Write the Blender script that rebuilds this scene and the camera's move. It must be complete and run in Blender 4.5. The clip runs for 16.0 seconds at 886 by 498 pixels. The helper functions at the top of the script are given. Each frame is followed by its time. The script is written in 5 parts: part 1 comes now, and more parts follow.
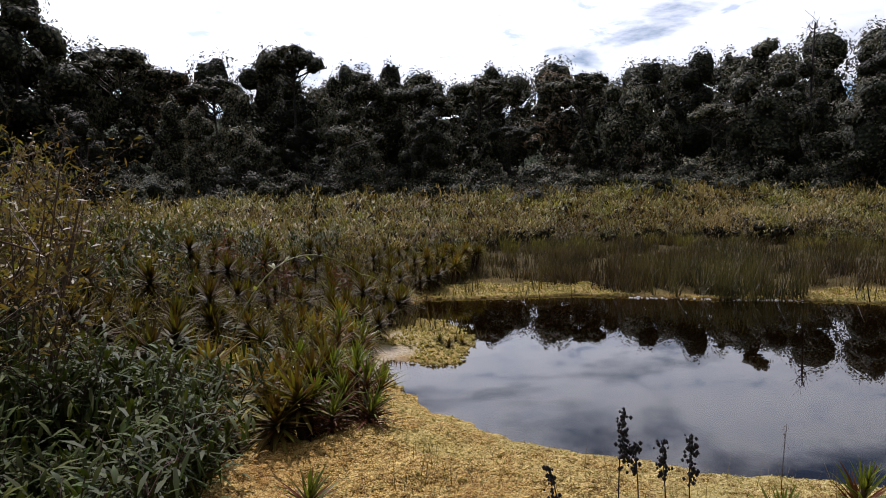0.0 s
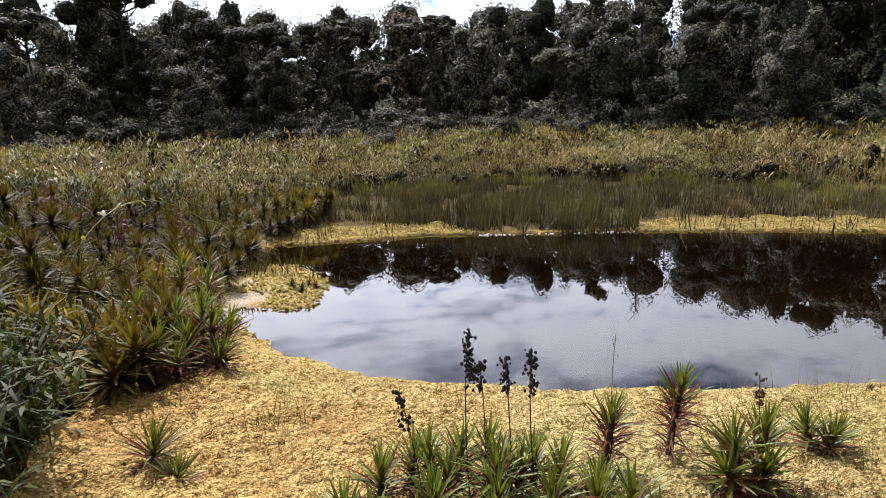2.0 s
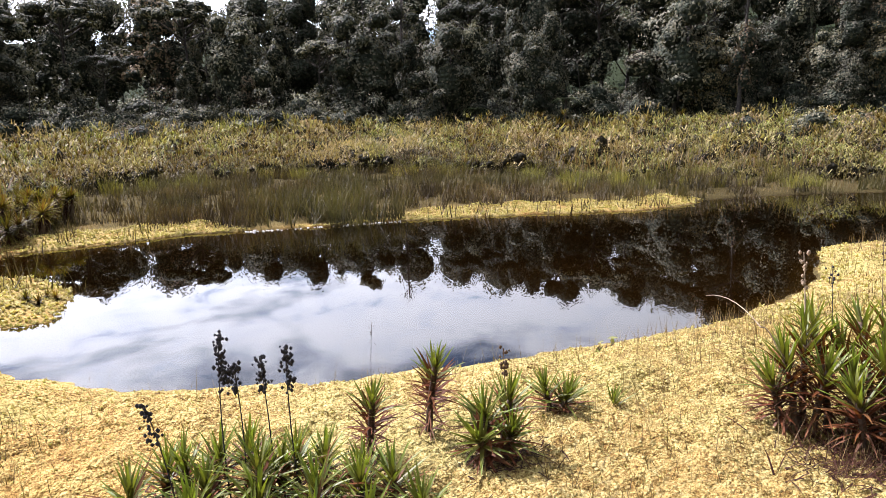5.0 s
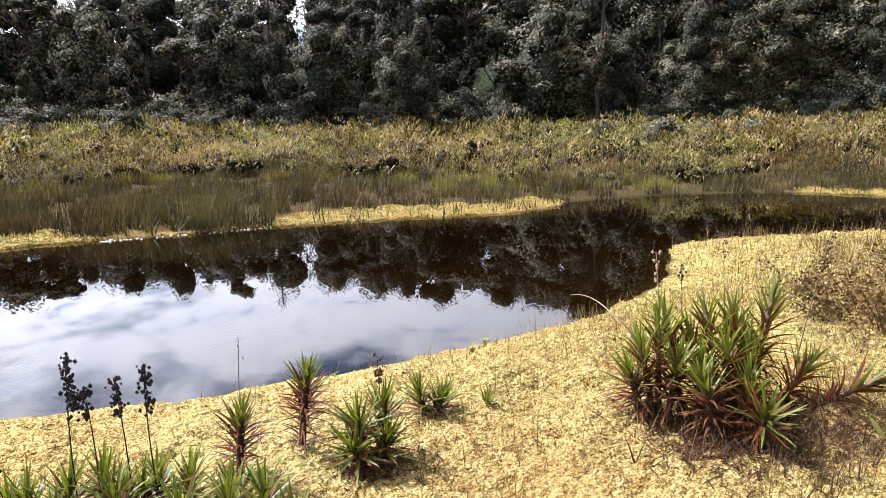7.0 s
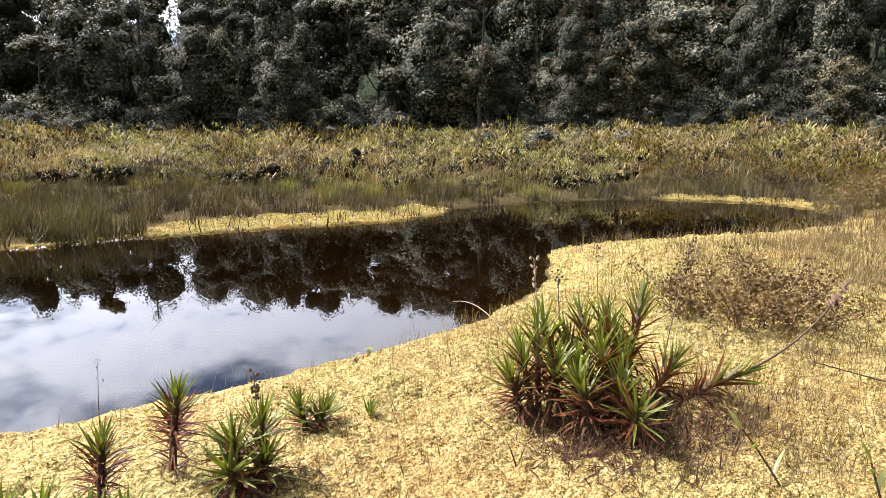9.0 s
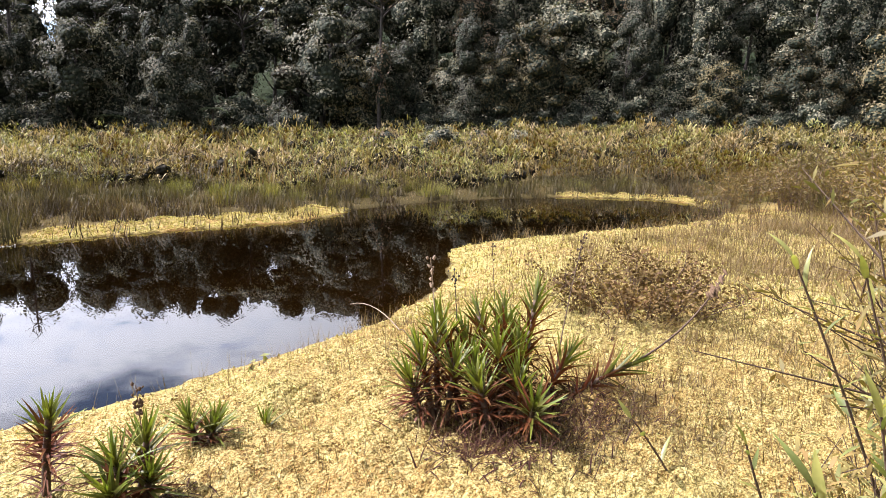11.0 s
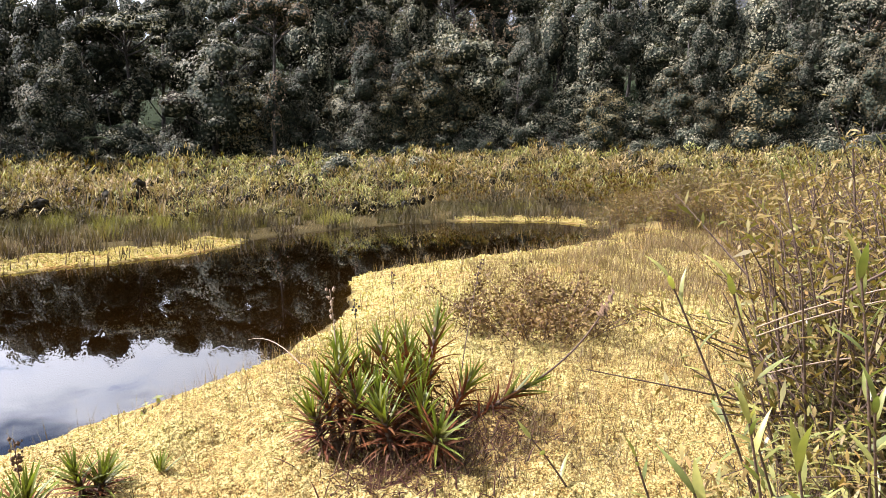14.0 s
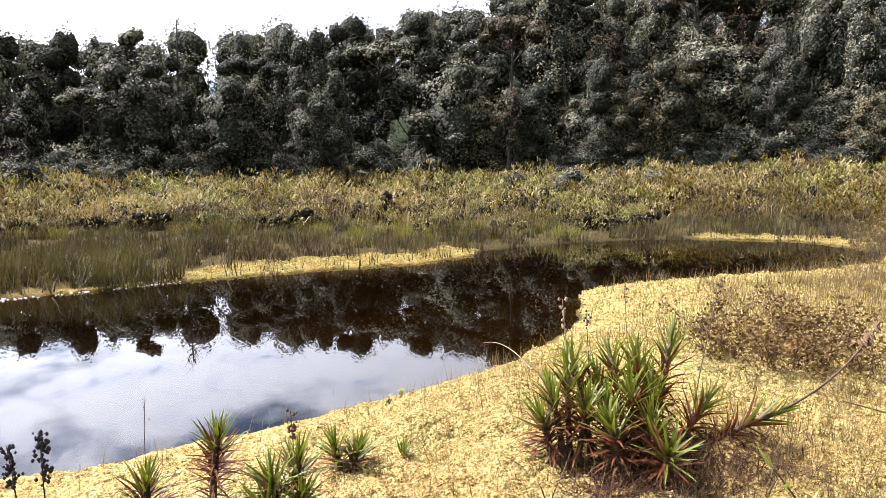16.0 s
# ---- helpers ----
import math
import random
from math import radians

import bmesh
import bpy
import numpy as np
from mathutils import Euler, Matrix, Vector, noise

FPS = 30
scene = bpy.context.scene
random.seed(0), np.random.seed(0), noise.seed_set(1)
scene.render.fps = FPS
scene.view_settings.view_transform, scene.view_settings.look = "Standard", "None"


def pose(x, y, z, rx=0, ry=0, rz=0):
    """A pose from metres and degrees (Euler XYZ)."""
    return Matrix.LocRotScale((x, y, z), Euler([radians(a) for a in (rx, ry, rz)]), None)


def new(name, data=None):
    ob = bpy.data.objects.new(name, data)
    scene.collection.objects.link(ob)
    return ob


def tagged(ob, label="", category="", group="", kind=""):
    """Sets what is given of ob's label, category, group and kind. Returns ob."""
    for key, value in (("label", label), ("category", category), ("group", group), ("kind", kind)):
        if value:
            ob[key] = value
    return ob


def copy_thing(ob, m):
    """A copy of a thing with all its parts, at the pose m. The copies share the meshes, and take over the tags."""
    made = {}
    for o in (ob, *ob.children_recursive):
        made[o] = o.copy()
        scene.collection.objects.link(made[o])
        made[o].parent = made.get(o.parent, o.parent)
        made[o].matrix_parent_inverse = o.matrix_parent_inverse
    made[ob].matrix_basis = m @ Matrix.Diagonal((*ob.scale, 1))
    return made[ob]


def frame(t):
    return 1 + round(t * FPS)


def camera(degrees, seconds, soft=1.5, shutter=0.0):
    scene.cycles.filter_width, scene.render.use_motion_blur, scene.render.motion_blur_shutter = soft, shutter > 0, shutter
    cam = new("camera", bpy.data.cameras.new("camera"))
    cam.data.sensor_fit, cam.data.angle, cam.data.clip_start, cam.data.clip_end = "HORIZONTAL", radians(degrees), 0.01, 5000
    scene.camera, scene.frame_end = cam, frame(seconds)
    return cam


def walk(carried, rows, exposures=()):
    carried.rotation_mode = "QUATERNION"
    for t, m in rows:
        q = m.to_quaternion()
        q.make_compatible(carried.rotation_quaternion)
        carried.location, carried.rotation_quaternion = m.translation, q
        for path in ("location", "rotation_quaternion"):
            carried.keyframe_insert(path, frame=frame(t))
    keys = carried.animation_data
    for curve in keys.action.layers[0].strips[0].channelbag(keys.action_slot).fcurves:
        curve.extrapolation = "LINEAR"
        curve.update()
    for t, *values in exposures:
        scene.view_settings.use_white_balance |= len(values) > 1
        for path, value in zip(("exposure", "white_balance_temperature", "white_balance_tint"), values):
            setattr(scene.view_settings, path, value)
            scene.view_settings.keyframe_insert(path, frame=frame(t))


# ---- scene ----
cam = camera(64.84, 16.0, soft=0.7)
# seconds, x, y, z, yaw, pitch, lean to the right
ROWS = [
    (0.0, 0.000, 0.000, 1.750, 0.00, -5.39, 0.73),
    (0.5, 0.023, 0.008, 1.740, -3.35, -6.14, 0.60),
    (1.0, 0.041, -0.001, 1.734, -5.87, -7.08, 0.60),
    (1.5, 0.052, 0.007, 1.708, -9.52, -8.40, 0.34),
    (2.0, 0.042, 0.019, 1.685, -11.83, -10.01, 1.21),
    (2.5, 0.058, 0.027, 1.681, -14.04, -11.06, 1.85),
    (3.0, 0.070, 0.010, 1.681, -18.54, -11.09, 1.33),
    (3.5, 0.072, 0.012, 1.679, -19.76, -11.08, 1.73),
    (4.0, 0.080, -0.005, 1.681, -21.46, -10.81, 1.81),
    (4.5, 0.099, -0.019, 1.683, -25.94, -10.51, 1.51),
    (5.0, 0.118, -0.020, 1.686, -30.41, -10.95, 1.02),
    (7.5, 0.146, -0.011, 1.695, -43.30, -10.32, -0.10),
    (8.0, 0.155, -0.001, 1.693, -46.04, -9.93, -0.62),
    (8.5, 0.167, -0.006, 1.693, -48.04, -9.99, -0.42),
    (9.0, 0.185, -0.008, 1.692, -50.28, -10.14, -0.47),
    (11.5, 0.233, -0.022, 1.692, -60.15, -9.68, -0.61),
    (12.0, 0.238, -0.033, 1.699, -62.34, -9.07, -0.51),
    (12.5, 0.245, -0.055, 1.702, -66.31, -8.53, -0.33),
    (13.0, 0.242, -0.061, 1.715, -69.39, -8.24, -0.28),
    (13.5, 0.223, -0.052, 1.716, -68.51, -7.88, -0.14),
    (14.0, 0.209, -0.045, 1.717, -66.49, -7.98, 0.05),
    (14.5, 0.194, -0.047, 1.719, -63.01, -7.69, 0.07),
    (15.0, 0.161, -0.061, 1.719, -57.68, -7.29, 0.18),
    (15.5, 0.122, -0.075, 1.719, -51.51, -6.76, 0.07),
    (16.0, 0.116, -0.074, 1.714, -47.70, -6.76, 0.45),
]
walk(cam, [(t, pose(x, y, z, 0, 0, yaw) @ pose(0, 0, 0, 90 + pitch) @ pose(0, 0, 0, 0, 0, -lean)) for t, x, y, z, yaw, pitch, lean in ROWS],
     exposures=[(0.0, -0.63, 6250.0, 13.0), (0.8, -0.42, 6250.0, 13.0), (1.6, -0.06, 6250.0, 13.0), (2.4, 0.46, 6250.0, 13.0), (3.4, 0.7, 6250.0, 13.0), (6.0, 0.78, 6250.0, 13.0), (11.0, 0.88, 6250.0, 13.0), (13.5, 0.95, 6250.0, 13.0), (15.0, 1.07, 6250.0, 13.0), (16.0, 0.97, 6250.0, 13.0)])

# ---- light ----
SUN = Vector((-0.20, 0.60, 0.78)).normalized()
sun = new("sun", bpy.data.lights.new("sun", "SUN"))
sun.data.energy, sun.data.angle, sun.data.color = 7.8, radians(0.53), (1.0, 0.932, 0.985)
sun.matrix_world = Matrix.Translation((0, 0, 60)) @ SUN.to_track_quat("Z", "Y").to_matrix().to_4x4()


def node(tree, kind, inputs=None, **props):
    n = tree.nodes.new(kind)
    for k, v in props.items():
        setattr(n, k, v)
    for k, v in (inputs or {}).items():
        if isinstance(v, bpy.types.NodeSocket):
            tree.links.new(v, n.inputs[k])
        else:
            n.inputs[k].default_value = v
    return n


def math_node(tree, op, a, b=0.0, c=0.0):
    n = node(tree, "ShaderNodeMath", {0: a, 1: b, 2: c}, operation=op)
    return n.outputs[0]


def ramp(tree, fac, stops):
    n = node(tree, "ShaderNodeValToRGB", {0: fac})
    while len(n.color_ramp.elements) < len(stops):
        n.color_ramp.elements.new(0.5)
    for e, (p, c) in zip(n.color_ramp.elements, stops):
        e.position, e.color = p, (*c, 1.0) if len(c) == 3 else c
    return n.outputs[0]


def mix(tree, fac, a, b, blend="MIX"):
    n = node(tree, "ShaderNodeMix", data_type="RGBA", blend_type=blend)
    for k, v in ((0, fac), (6, a), (7, b)):
        if isinstance(v, bpy.types.NodeSocket):
            tree.links.new(v, n.inputs[k])
        else:
            n.inputs[k].default_value = v if k == 0 else (*v, 1.0)
    return n.outputs[2]


world = bpy.data.worlds.new("sky")
scene.world = world
world.use_nodes = True
wt = world.node_tree
wt.nodes.clear()
sky = node(wt, "ShaderNodeTexSky", sky_type="NISHITA", sun_disc=False)
sky.sun_elevation, sky.sun_rotation = math.asin(SUN.z), math.atan2(SUN.x, SUN.y)
sky.altitude, sky.air_density, sky.dust_density = 2500.0, 1.0, 1.5
way = node(wt, "ShaderNodeTexCoord").outputs["Generated"]
sep = node(wt, "ShaderNodeSeparateXYZ", {0: way})
lift = math_node(wt, "ADD", math_node(wt, "MAXIMUM", sep.outputs[2], 0.0), 0.16)
flat = node(wt, "ShaderNodeCombineXYZ", {0: math_node(wt, "DIVIDE", sep.outputs[0], lift), 1: math_node(wt, "DIVIDE", sep.outputs[1], lift), 2: 0.0}).outputs[0]
big = node(wt, "ShaderNodeTexNoise", {"Vector": flat, "Scale": 1.1, "Detail": 7.0, "Roughness": 0.58, "Distortion": 0.3}).outputs[0]
small = node(wt, "ShaderNodeTexNoise", {"Vector": flat, "Scale": 5.5, "Detail": 7.0, "Roughness": 0.62, "Distortion": 0.4}).outputs[0]
cover = ramp(wt, big, [(0.36, (0, 0, 0)), (0.47, (1, 1, 1))])
dot = node(wt, "ShaderNodeVectorMath", {0: way, 1: SUN}, operation="DOT_PRODUCT").outputs["Value"]
glow = math_node(wt, "POWER", math_node(wt, "MAXIMUM", dot, 0.0), 1.25)
low = math_node(wt, "DIVIDE", 1.1, math_node(wt, "ADD", math_node(wt, "POWER", math_node(wt, "DIVIDE", math_node(wt, "MAXIMUM", sep.outputs[2], 0.0), 1.0), 3.0), 1.0))
bright = math_node(wt, "MULTIPLY_ADD", math_node(wt, "MULTIPLY", glow, low), 28.5, 1.2)
shade = ramp(wt, small, [(0.33, (0.55, 0.62, 0.80)), (0.40, (0.84, 0.88, 1.02)), (0.52, (0.97, 0.99, 1.09))])
cloud = node(wt, "ShaderNodeVectorMath", {0: shade, "Scale": bright}, operation="SCALE").outputs[0]
colour = mix(wt, cover, sky.outputs[0], cloud)
back = node(wt, "ShaderNodeBackground", {"Color": colour, "Strength": 0.1})
node(wt, "ShaderNodeOutputWorld", {"Surface": back.outputs[0]})


# ---- materials ----
def material(name):
    m = bpy.data.materials.new(name)
    m.use_nodes = True
    m.node_tree.nodes.clear()
    return m, m.node_tree


def finish(m, t, surface):
    node(t, "ShaderNodeOutputMaterial", {"Surface": surface})
    return m


def leaf_material(name, base, tip, alt, rough=0.5, through_light=0.3, specular=0.25, per="island", patch=None, tones=(0.72, 1.22)):
    """Leaf: colour runs from base to tip, each leaf shifted towards alt; light shines through it."""
    m, t = material(name)
    along = node(t, "ShaderNodeAttribute", attribute_name="along").outputs["Fac"]
    if per == "island":
        rnd = node(t, "ShaderNodeNewGeometry").outputs["Random Per Island"]
    else:
        rnd = node(t, "ShaderNodeObjectInfo").outputs["Random"]
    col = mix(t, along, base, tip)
    col = mix(t, math_node(t, "MULTIPLY", rnd, 0.75), col, alt)
    tone = node(t, "ShaderNodeObjectInfo").outputs["Random"]
    col = mix(t, 1.0, col, ramp(t, tone, [(0.0, (tones[0],) * 3), (1.0, (tones[1], tones[1] * 0.97, tones[1] * 0.92))]), "MULTIPLY")
    pos = node(t, "ShaderNodeTexCoord").outputs["Object"]
    blotch = node(t, "ShaderNodeTexNoise", {"Vector": pos, "Scale": 3.0, "Detail": 3.0}).outputs[0]
    col = mix(t, 1.0, col, ramp(t, blotch, [(0.3, (0.75, 0.78, 0.72)), (0.7, (1.2, 1.15, 1.1))]), "MULTIPLY")
    if patch:
        wide = node(t, "ShaderNodeTexNoise", {"Vector": pos, "Scale": 0.33, "Detail": 4.0}).outputs[0]
        col = mix(t, ramp(t, wide, [(0.42, (0, 0, 0)), (0.62, (0.85, 0.85, 0.85))]), col, patch)
        plant = node(t, "ShaderNodeTexNoise", {"Vector": pos, "Scale": 1.5, "Detail": 3.0, "Roughness": 0.7}).outputs[0]
        col = mix(t, 1.0, col, ramp(t, plant, [(0.36, (0.38, 0.34, 0.32)), (0.52, (1.0, 1.0, 1.0)), (0.68, (1.5, 1.45, 1.4))]), "MULTIPLY")
    p = node(t, "ShaderNodeBsdfPrincipled", {"Base Color": col, "Roughness": rough, "Specular IOR Level": specular})
    lit = mix(t, 1.0, col, (1.35, 1.45, 0.7), "MULTIPLY")
    tr = node(t, "ShaderNodeBsdfTranslucent", {"Color": lit})
    s = node(t, "ShaderNodeMixShader", {0: through_light, 1: p.outputs[0], 2: tr.outputs[0]})
    return finish(m, t, s.outputs[0])


def bark_material(name, a, b, scale=18.0):
    m, t = material(name)
    pos = node(t, "ShaderNodeTexCoord").outputs["Object"]
    n = node(t, "ShaderNodeTexNoise", {"Vector": pos, "Scale": scale, "Detail": 5.0, "Roughness": 0.65}).outputs[0]
    col = ramp(t, n, [(0.3, a), (0.7, b)])
    bump = node(t, "ShaderNodeBump", {"Height": n, "Strength": 0.5, "Distance": 0.01})
    p = node(t, "ShaderNodeBsdfPrincipled", {"Base Color": col, "Roughness": 0.85, "Normal": bump.outputs[0]})
    return finish(m, t, p.outputs[0])


M_BLADE = leaf_material("rosette_leaf", (0.06, 0.026, 0.012), (0.17, 0.25, 0.03), (0.10, 0.10, 0.018), 0.45, 0.3, 0.26, per="object")
M_BLADE_RED = leaf_material("rosette_leaf_reddish", (0.10, 0.028, 0.018), (0.13, 0.07, 0.022), (0.11, 0.03, 0.015), 0.55, 0.2, 0.1, per="object")
M_BLADE_DEAD = leaf_material("dead_leaf", (0.075, 0.03, 0.016), (0.19, 0.092, 0.04), (0.11, 0.035, 0.02), 0.65, 0.12)
# Darkened copy of the dead leaf, painting the deep shade among the plants.
M_DEAD_SHADED = leaf_material("shaded_dead_leaf", (0.022, 0.010, 0.007), (0.07, 0.03, 0.018), (0.04, 0.014, 0.010), 0.7, 0.08, 0.1)
# Red-brown leaf bases, blackened to paint in shade between the leaves.
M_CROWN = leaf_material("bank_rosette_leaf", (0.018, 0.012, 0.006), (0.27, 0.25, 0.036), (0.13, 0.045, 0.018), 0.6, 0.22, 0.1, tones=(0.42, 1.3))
M_SHRUB = leaf_material("shrub_leaf", (0.016, 0.026, 0.008), (0.05, 0.085, 0.016), (0.07, 0.07, 0.016), 0.55, 0.16, 0.07, tones=(0.55, 1.25))
M_SHRUB_OLIVE = leaf_material("olive_shrub_leaf", (0.09, 0.10, 0.025), (0.18, 0.18, 0.045), (0.22, 0.12, 0.04), 0.5, 0.25)
M_SHRUB_RUST = leaf_material("rust_shrub_leaf", (0.11, 0.06, 0.022), (0.20, 0.12, 0.035), (0.13, 0.12, 0.035), 0.55, 0.22)
M_BROWN = leaf_material("brown_bush_leaf", (0.045, 0.024, 0.014), (0.10, 0.055, 0.028), (0.19, 0.14, 0.05), 0.6, 0.1, 0.1)
M_GOLD = leaf_material("golden_shrub_leaf", (0.10, 0.09, 0.028), (0.24, 0.205, 0.07), (0.19, 0.11, 0.045), 0.55, 0.25)
M_STALK_LEAF = leaf_material("stalk_leaf", (0.09, 0.10, 0.03), (0.16, 0.205, 0.052), (0.27, 0.25, 0.08), 0.4, 0.3, 0.35, per="object")
M_STALK_BUSH = leaf_material("lance_leaf", (0.10, 0.11, 0.035), (0.20, 0.22, 0.075), (0.27, 0.24, 0.09), 0.4, 0.3, 0.35)
# The dark base colour paints shaded gaps into the bog shrubs.
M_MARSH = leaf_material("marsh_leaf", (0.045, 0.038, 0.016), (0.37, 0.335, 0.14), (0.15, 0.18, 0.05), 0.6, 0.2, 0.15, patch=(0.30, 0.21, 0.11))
M_DARK_MARSH = leaf_material("dark_marsh_leaf", (0.025, 0.016, 0.008), (0.095, 0.06, 0.022), (0.06, 0.055, 0.018), 0.6, 0.08, 0.15)
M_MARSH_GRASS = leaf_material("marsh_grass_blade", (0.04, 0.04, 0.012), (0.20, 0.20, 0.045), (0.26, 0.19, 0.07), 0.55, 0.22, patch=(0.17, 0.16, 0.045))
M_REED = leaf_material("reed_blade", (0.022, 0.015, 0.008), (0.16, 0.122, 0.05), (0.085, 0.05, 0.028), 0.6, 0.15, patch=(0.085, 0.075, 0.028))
M_GRASS_BROWN = leaf_material("brown_grass_blade", (0.06, 0.042, 0.016), (0.21, 0.155, 0.06), (0.10, 0.06, 0.026), 0.65, 0.15)
M_GRASS = leaf_material("dry_grass_blade", (0.15, 0.11, 0.04), (0.31, 0.235, 0.115), (0.09, 0.045, 0.025), 0.6, 0.22)
M_MOSS = leaf_material("moss_tuft", (0.20, 0.13, 0.045), (0.46, 0.385, 0.165), (0.38, 0.36, 0.14), 0.7, 0.22, 0.2)
M_FOREST = leaf_material("forest_leaf", (0.038, 0.042, 0.032), (0.12, 0.128, 0.094), (0.17, 0.155, 0.112), 0.7, 0.05, 0.16, tones=(0.34, 1.6))
M_FOREST_LIGHT = leaf_material("forest_leaf_light", (0.055, 0.06, 0.045), (0.155, 0.162, 0.118), (0.21, 0.19, 0.135), 0.7, 0.05, 0.16, tones=(0.34, 1.6))
M_FOREST_BROWN = leaf_material("forest_leaf_brown", (0.085, 0.06, 0.042), (0.22, 0.16, 0.11), (0.18, 0.148, 0.098), 0.7, 0.05, 0.16, tones=(0.34, 1.6))
M_VINE = leaf_material("vine_leaf", (0.05, 0.048, 0.026), (0.155, 0.14, 0.075), (0.185, 0.15, 0.085), 0.7, 0.05, 0.16, tones=(0.34, 1.6))
M_FERN = leaf_material("fern_frond", (0.06, 0.09, 0.04), (0.12, 0.16, 0.07), (0.13, 0.15, 0.06), 0.42, 0.25)


def shade_body_material(name, a, b):
    """The closed body inside a crown: small leaves, shade painted into the gaps."""
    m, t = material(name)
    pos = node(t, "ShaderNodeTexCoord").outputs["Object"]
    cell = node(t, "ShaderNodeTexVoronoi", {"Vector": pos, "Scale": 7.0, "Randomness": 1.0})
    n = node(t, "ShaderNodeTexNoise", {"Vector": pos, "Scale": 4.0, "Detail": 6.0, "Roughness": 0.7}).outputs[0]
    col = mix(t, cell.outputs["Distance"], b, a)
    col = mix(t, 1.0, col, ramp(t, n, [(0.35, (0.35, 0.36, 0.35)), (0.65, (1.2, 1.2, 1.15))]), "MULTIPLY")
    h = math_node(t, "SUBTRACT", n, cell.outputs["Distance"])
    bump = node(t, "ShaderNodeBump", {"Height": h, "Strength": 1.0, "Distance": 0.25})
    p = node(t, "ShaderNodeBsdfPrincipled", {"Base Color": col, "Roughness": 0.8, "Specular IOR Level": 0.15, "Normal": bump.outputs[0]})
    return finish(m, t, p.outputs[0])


# Solid bodies added to block light, their dark colour painting inner shade.
M_BODY = shade_body_material("inner_shade_body", (0.02, 0.026, 0.016), (0.07, 0.08, 0.05))
M_HEART = shade_body_material("marsh_shade_body", (0.016, 0.013, 0.006), (0.05, 0.042, 0.018))
M_FOAM = bark_material("pale_fleck", (0.5, 0.47, 0.42), (0.75, 0.72, 0.68), 60.0)
M_BARK = bark_material("bark", (0.02, 0.016, 0.012), (0.075, 0.062, 0.05), 9.0)
M_STEM = bark_material("brown_stem", (0.035, 0.021, 0.013), (0.11, 0.065, 0.036), 60.0)
M_PALE = bark_material("pale_dry_stalk", (0.17, 0.12, 0.075), (0.36, 0.27, 0.18), 80.0)
M_SEED = bark_material("dark_seed_head", (0.006, 0.006, 0.008), (0.03, 0.026, 0.03), 120.0)
M_RUST_SEED = bark_material("rust_seed_head", (0.07, 0.036, 0.016), (0.16, 0.095, 0.045), 120.0)


def ground_material():
    m, t = material("bog_ground")
    pos = node(t, "ShaderNodeTexCoord").outputs["Object"]
    moss = node(t, "ShaderNodeAttribute", attribute_name="moss").outputs["Fac"]
    mud_dim = node(t, "ShaderNodeAttribute", attribute_name="mud_dim").outputs["Fac"]
    sand = node(t, "ShaderNodeAttribute", attribute_name="sand").outputs["Fac"]
    fine = node(t, "ShaderNodeTexNoise", {"Vector": pos, "Scale": 38.0, "Detail": 6.0, "Roughness": 0.65}).outputs[0]
    cell = node(t, "ShaderNodeTexVoronoi", {"Vector": pos, "Scale": 42.0}).outputs["Distance"]
    wide = node(t, "ShaderNodeTexNoise", {"Vector": pos, "Scale": 1.7, "Detail": 4.0}).outputs[0]
    mosscol = ramp(t, fine, [(0.28, (0.08, 0.05, 0.016)), (0.5, (0.28, 0.205, 0.075)), (0.75, (0.42, 0.35, 0.16))])
    mosscol = mix(t, 1.0, mosscol, ramp(t, wide, [(0.3, (0.95, 0.72, 0.55)), (0.5, (1.0, 0.97, 0.9)), (0.7, (0.98, 1.08, 1.05))]), "MULTIPLY")
    peat = ramp(t, fine, [(0.3, (0.02, 0.015, 0.007)), (0.7, (0.075, 0.058, 0.02))])
    col = mix(t, moss, peat, mosscol)
    col = mix(t, sand, col, ramp(t, fine, [(0.3, (0.26, 0.21, 0.14)), (0.7, (0.46, 0.40, 0.29))]))
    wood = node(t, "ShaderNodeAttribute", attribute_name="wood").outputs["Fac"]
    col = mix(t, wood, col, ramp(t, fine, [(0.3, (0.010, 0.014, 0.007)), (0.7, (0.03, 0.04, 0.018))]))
    # Dark pool bed, with the light lost in deeper water painted in.
    col = mix(t, mud_dim, col, ramp(t, fine, [(0.3, (0.012, 0.008, 0.004)), (0.7, (0.03, 0.02, 0.008))]))
    h = math_node(t, "SUBTRACT", fine, math_node(t, "MULTIPLY", cell, 0.7))
    bump = node(t, "ShaderNodeBump", {"Height": h, "Strength": 0.8, "Distance": 0.02})
    p = node(t, "ShaderNodeBsdfPrincipled", {"Base Color": col, "Roughness": 0.95, "Specular IOR Level": 0.04, "Normal": bump.outputs[0]})
    return finish(m, t, p.outputs[0])


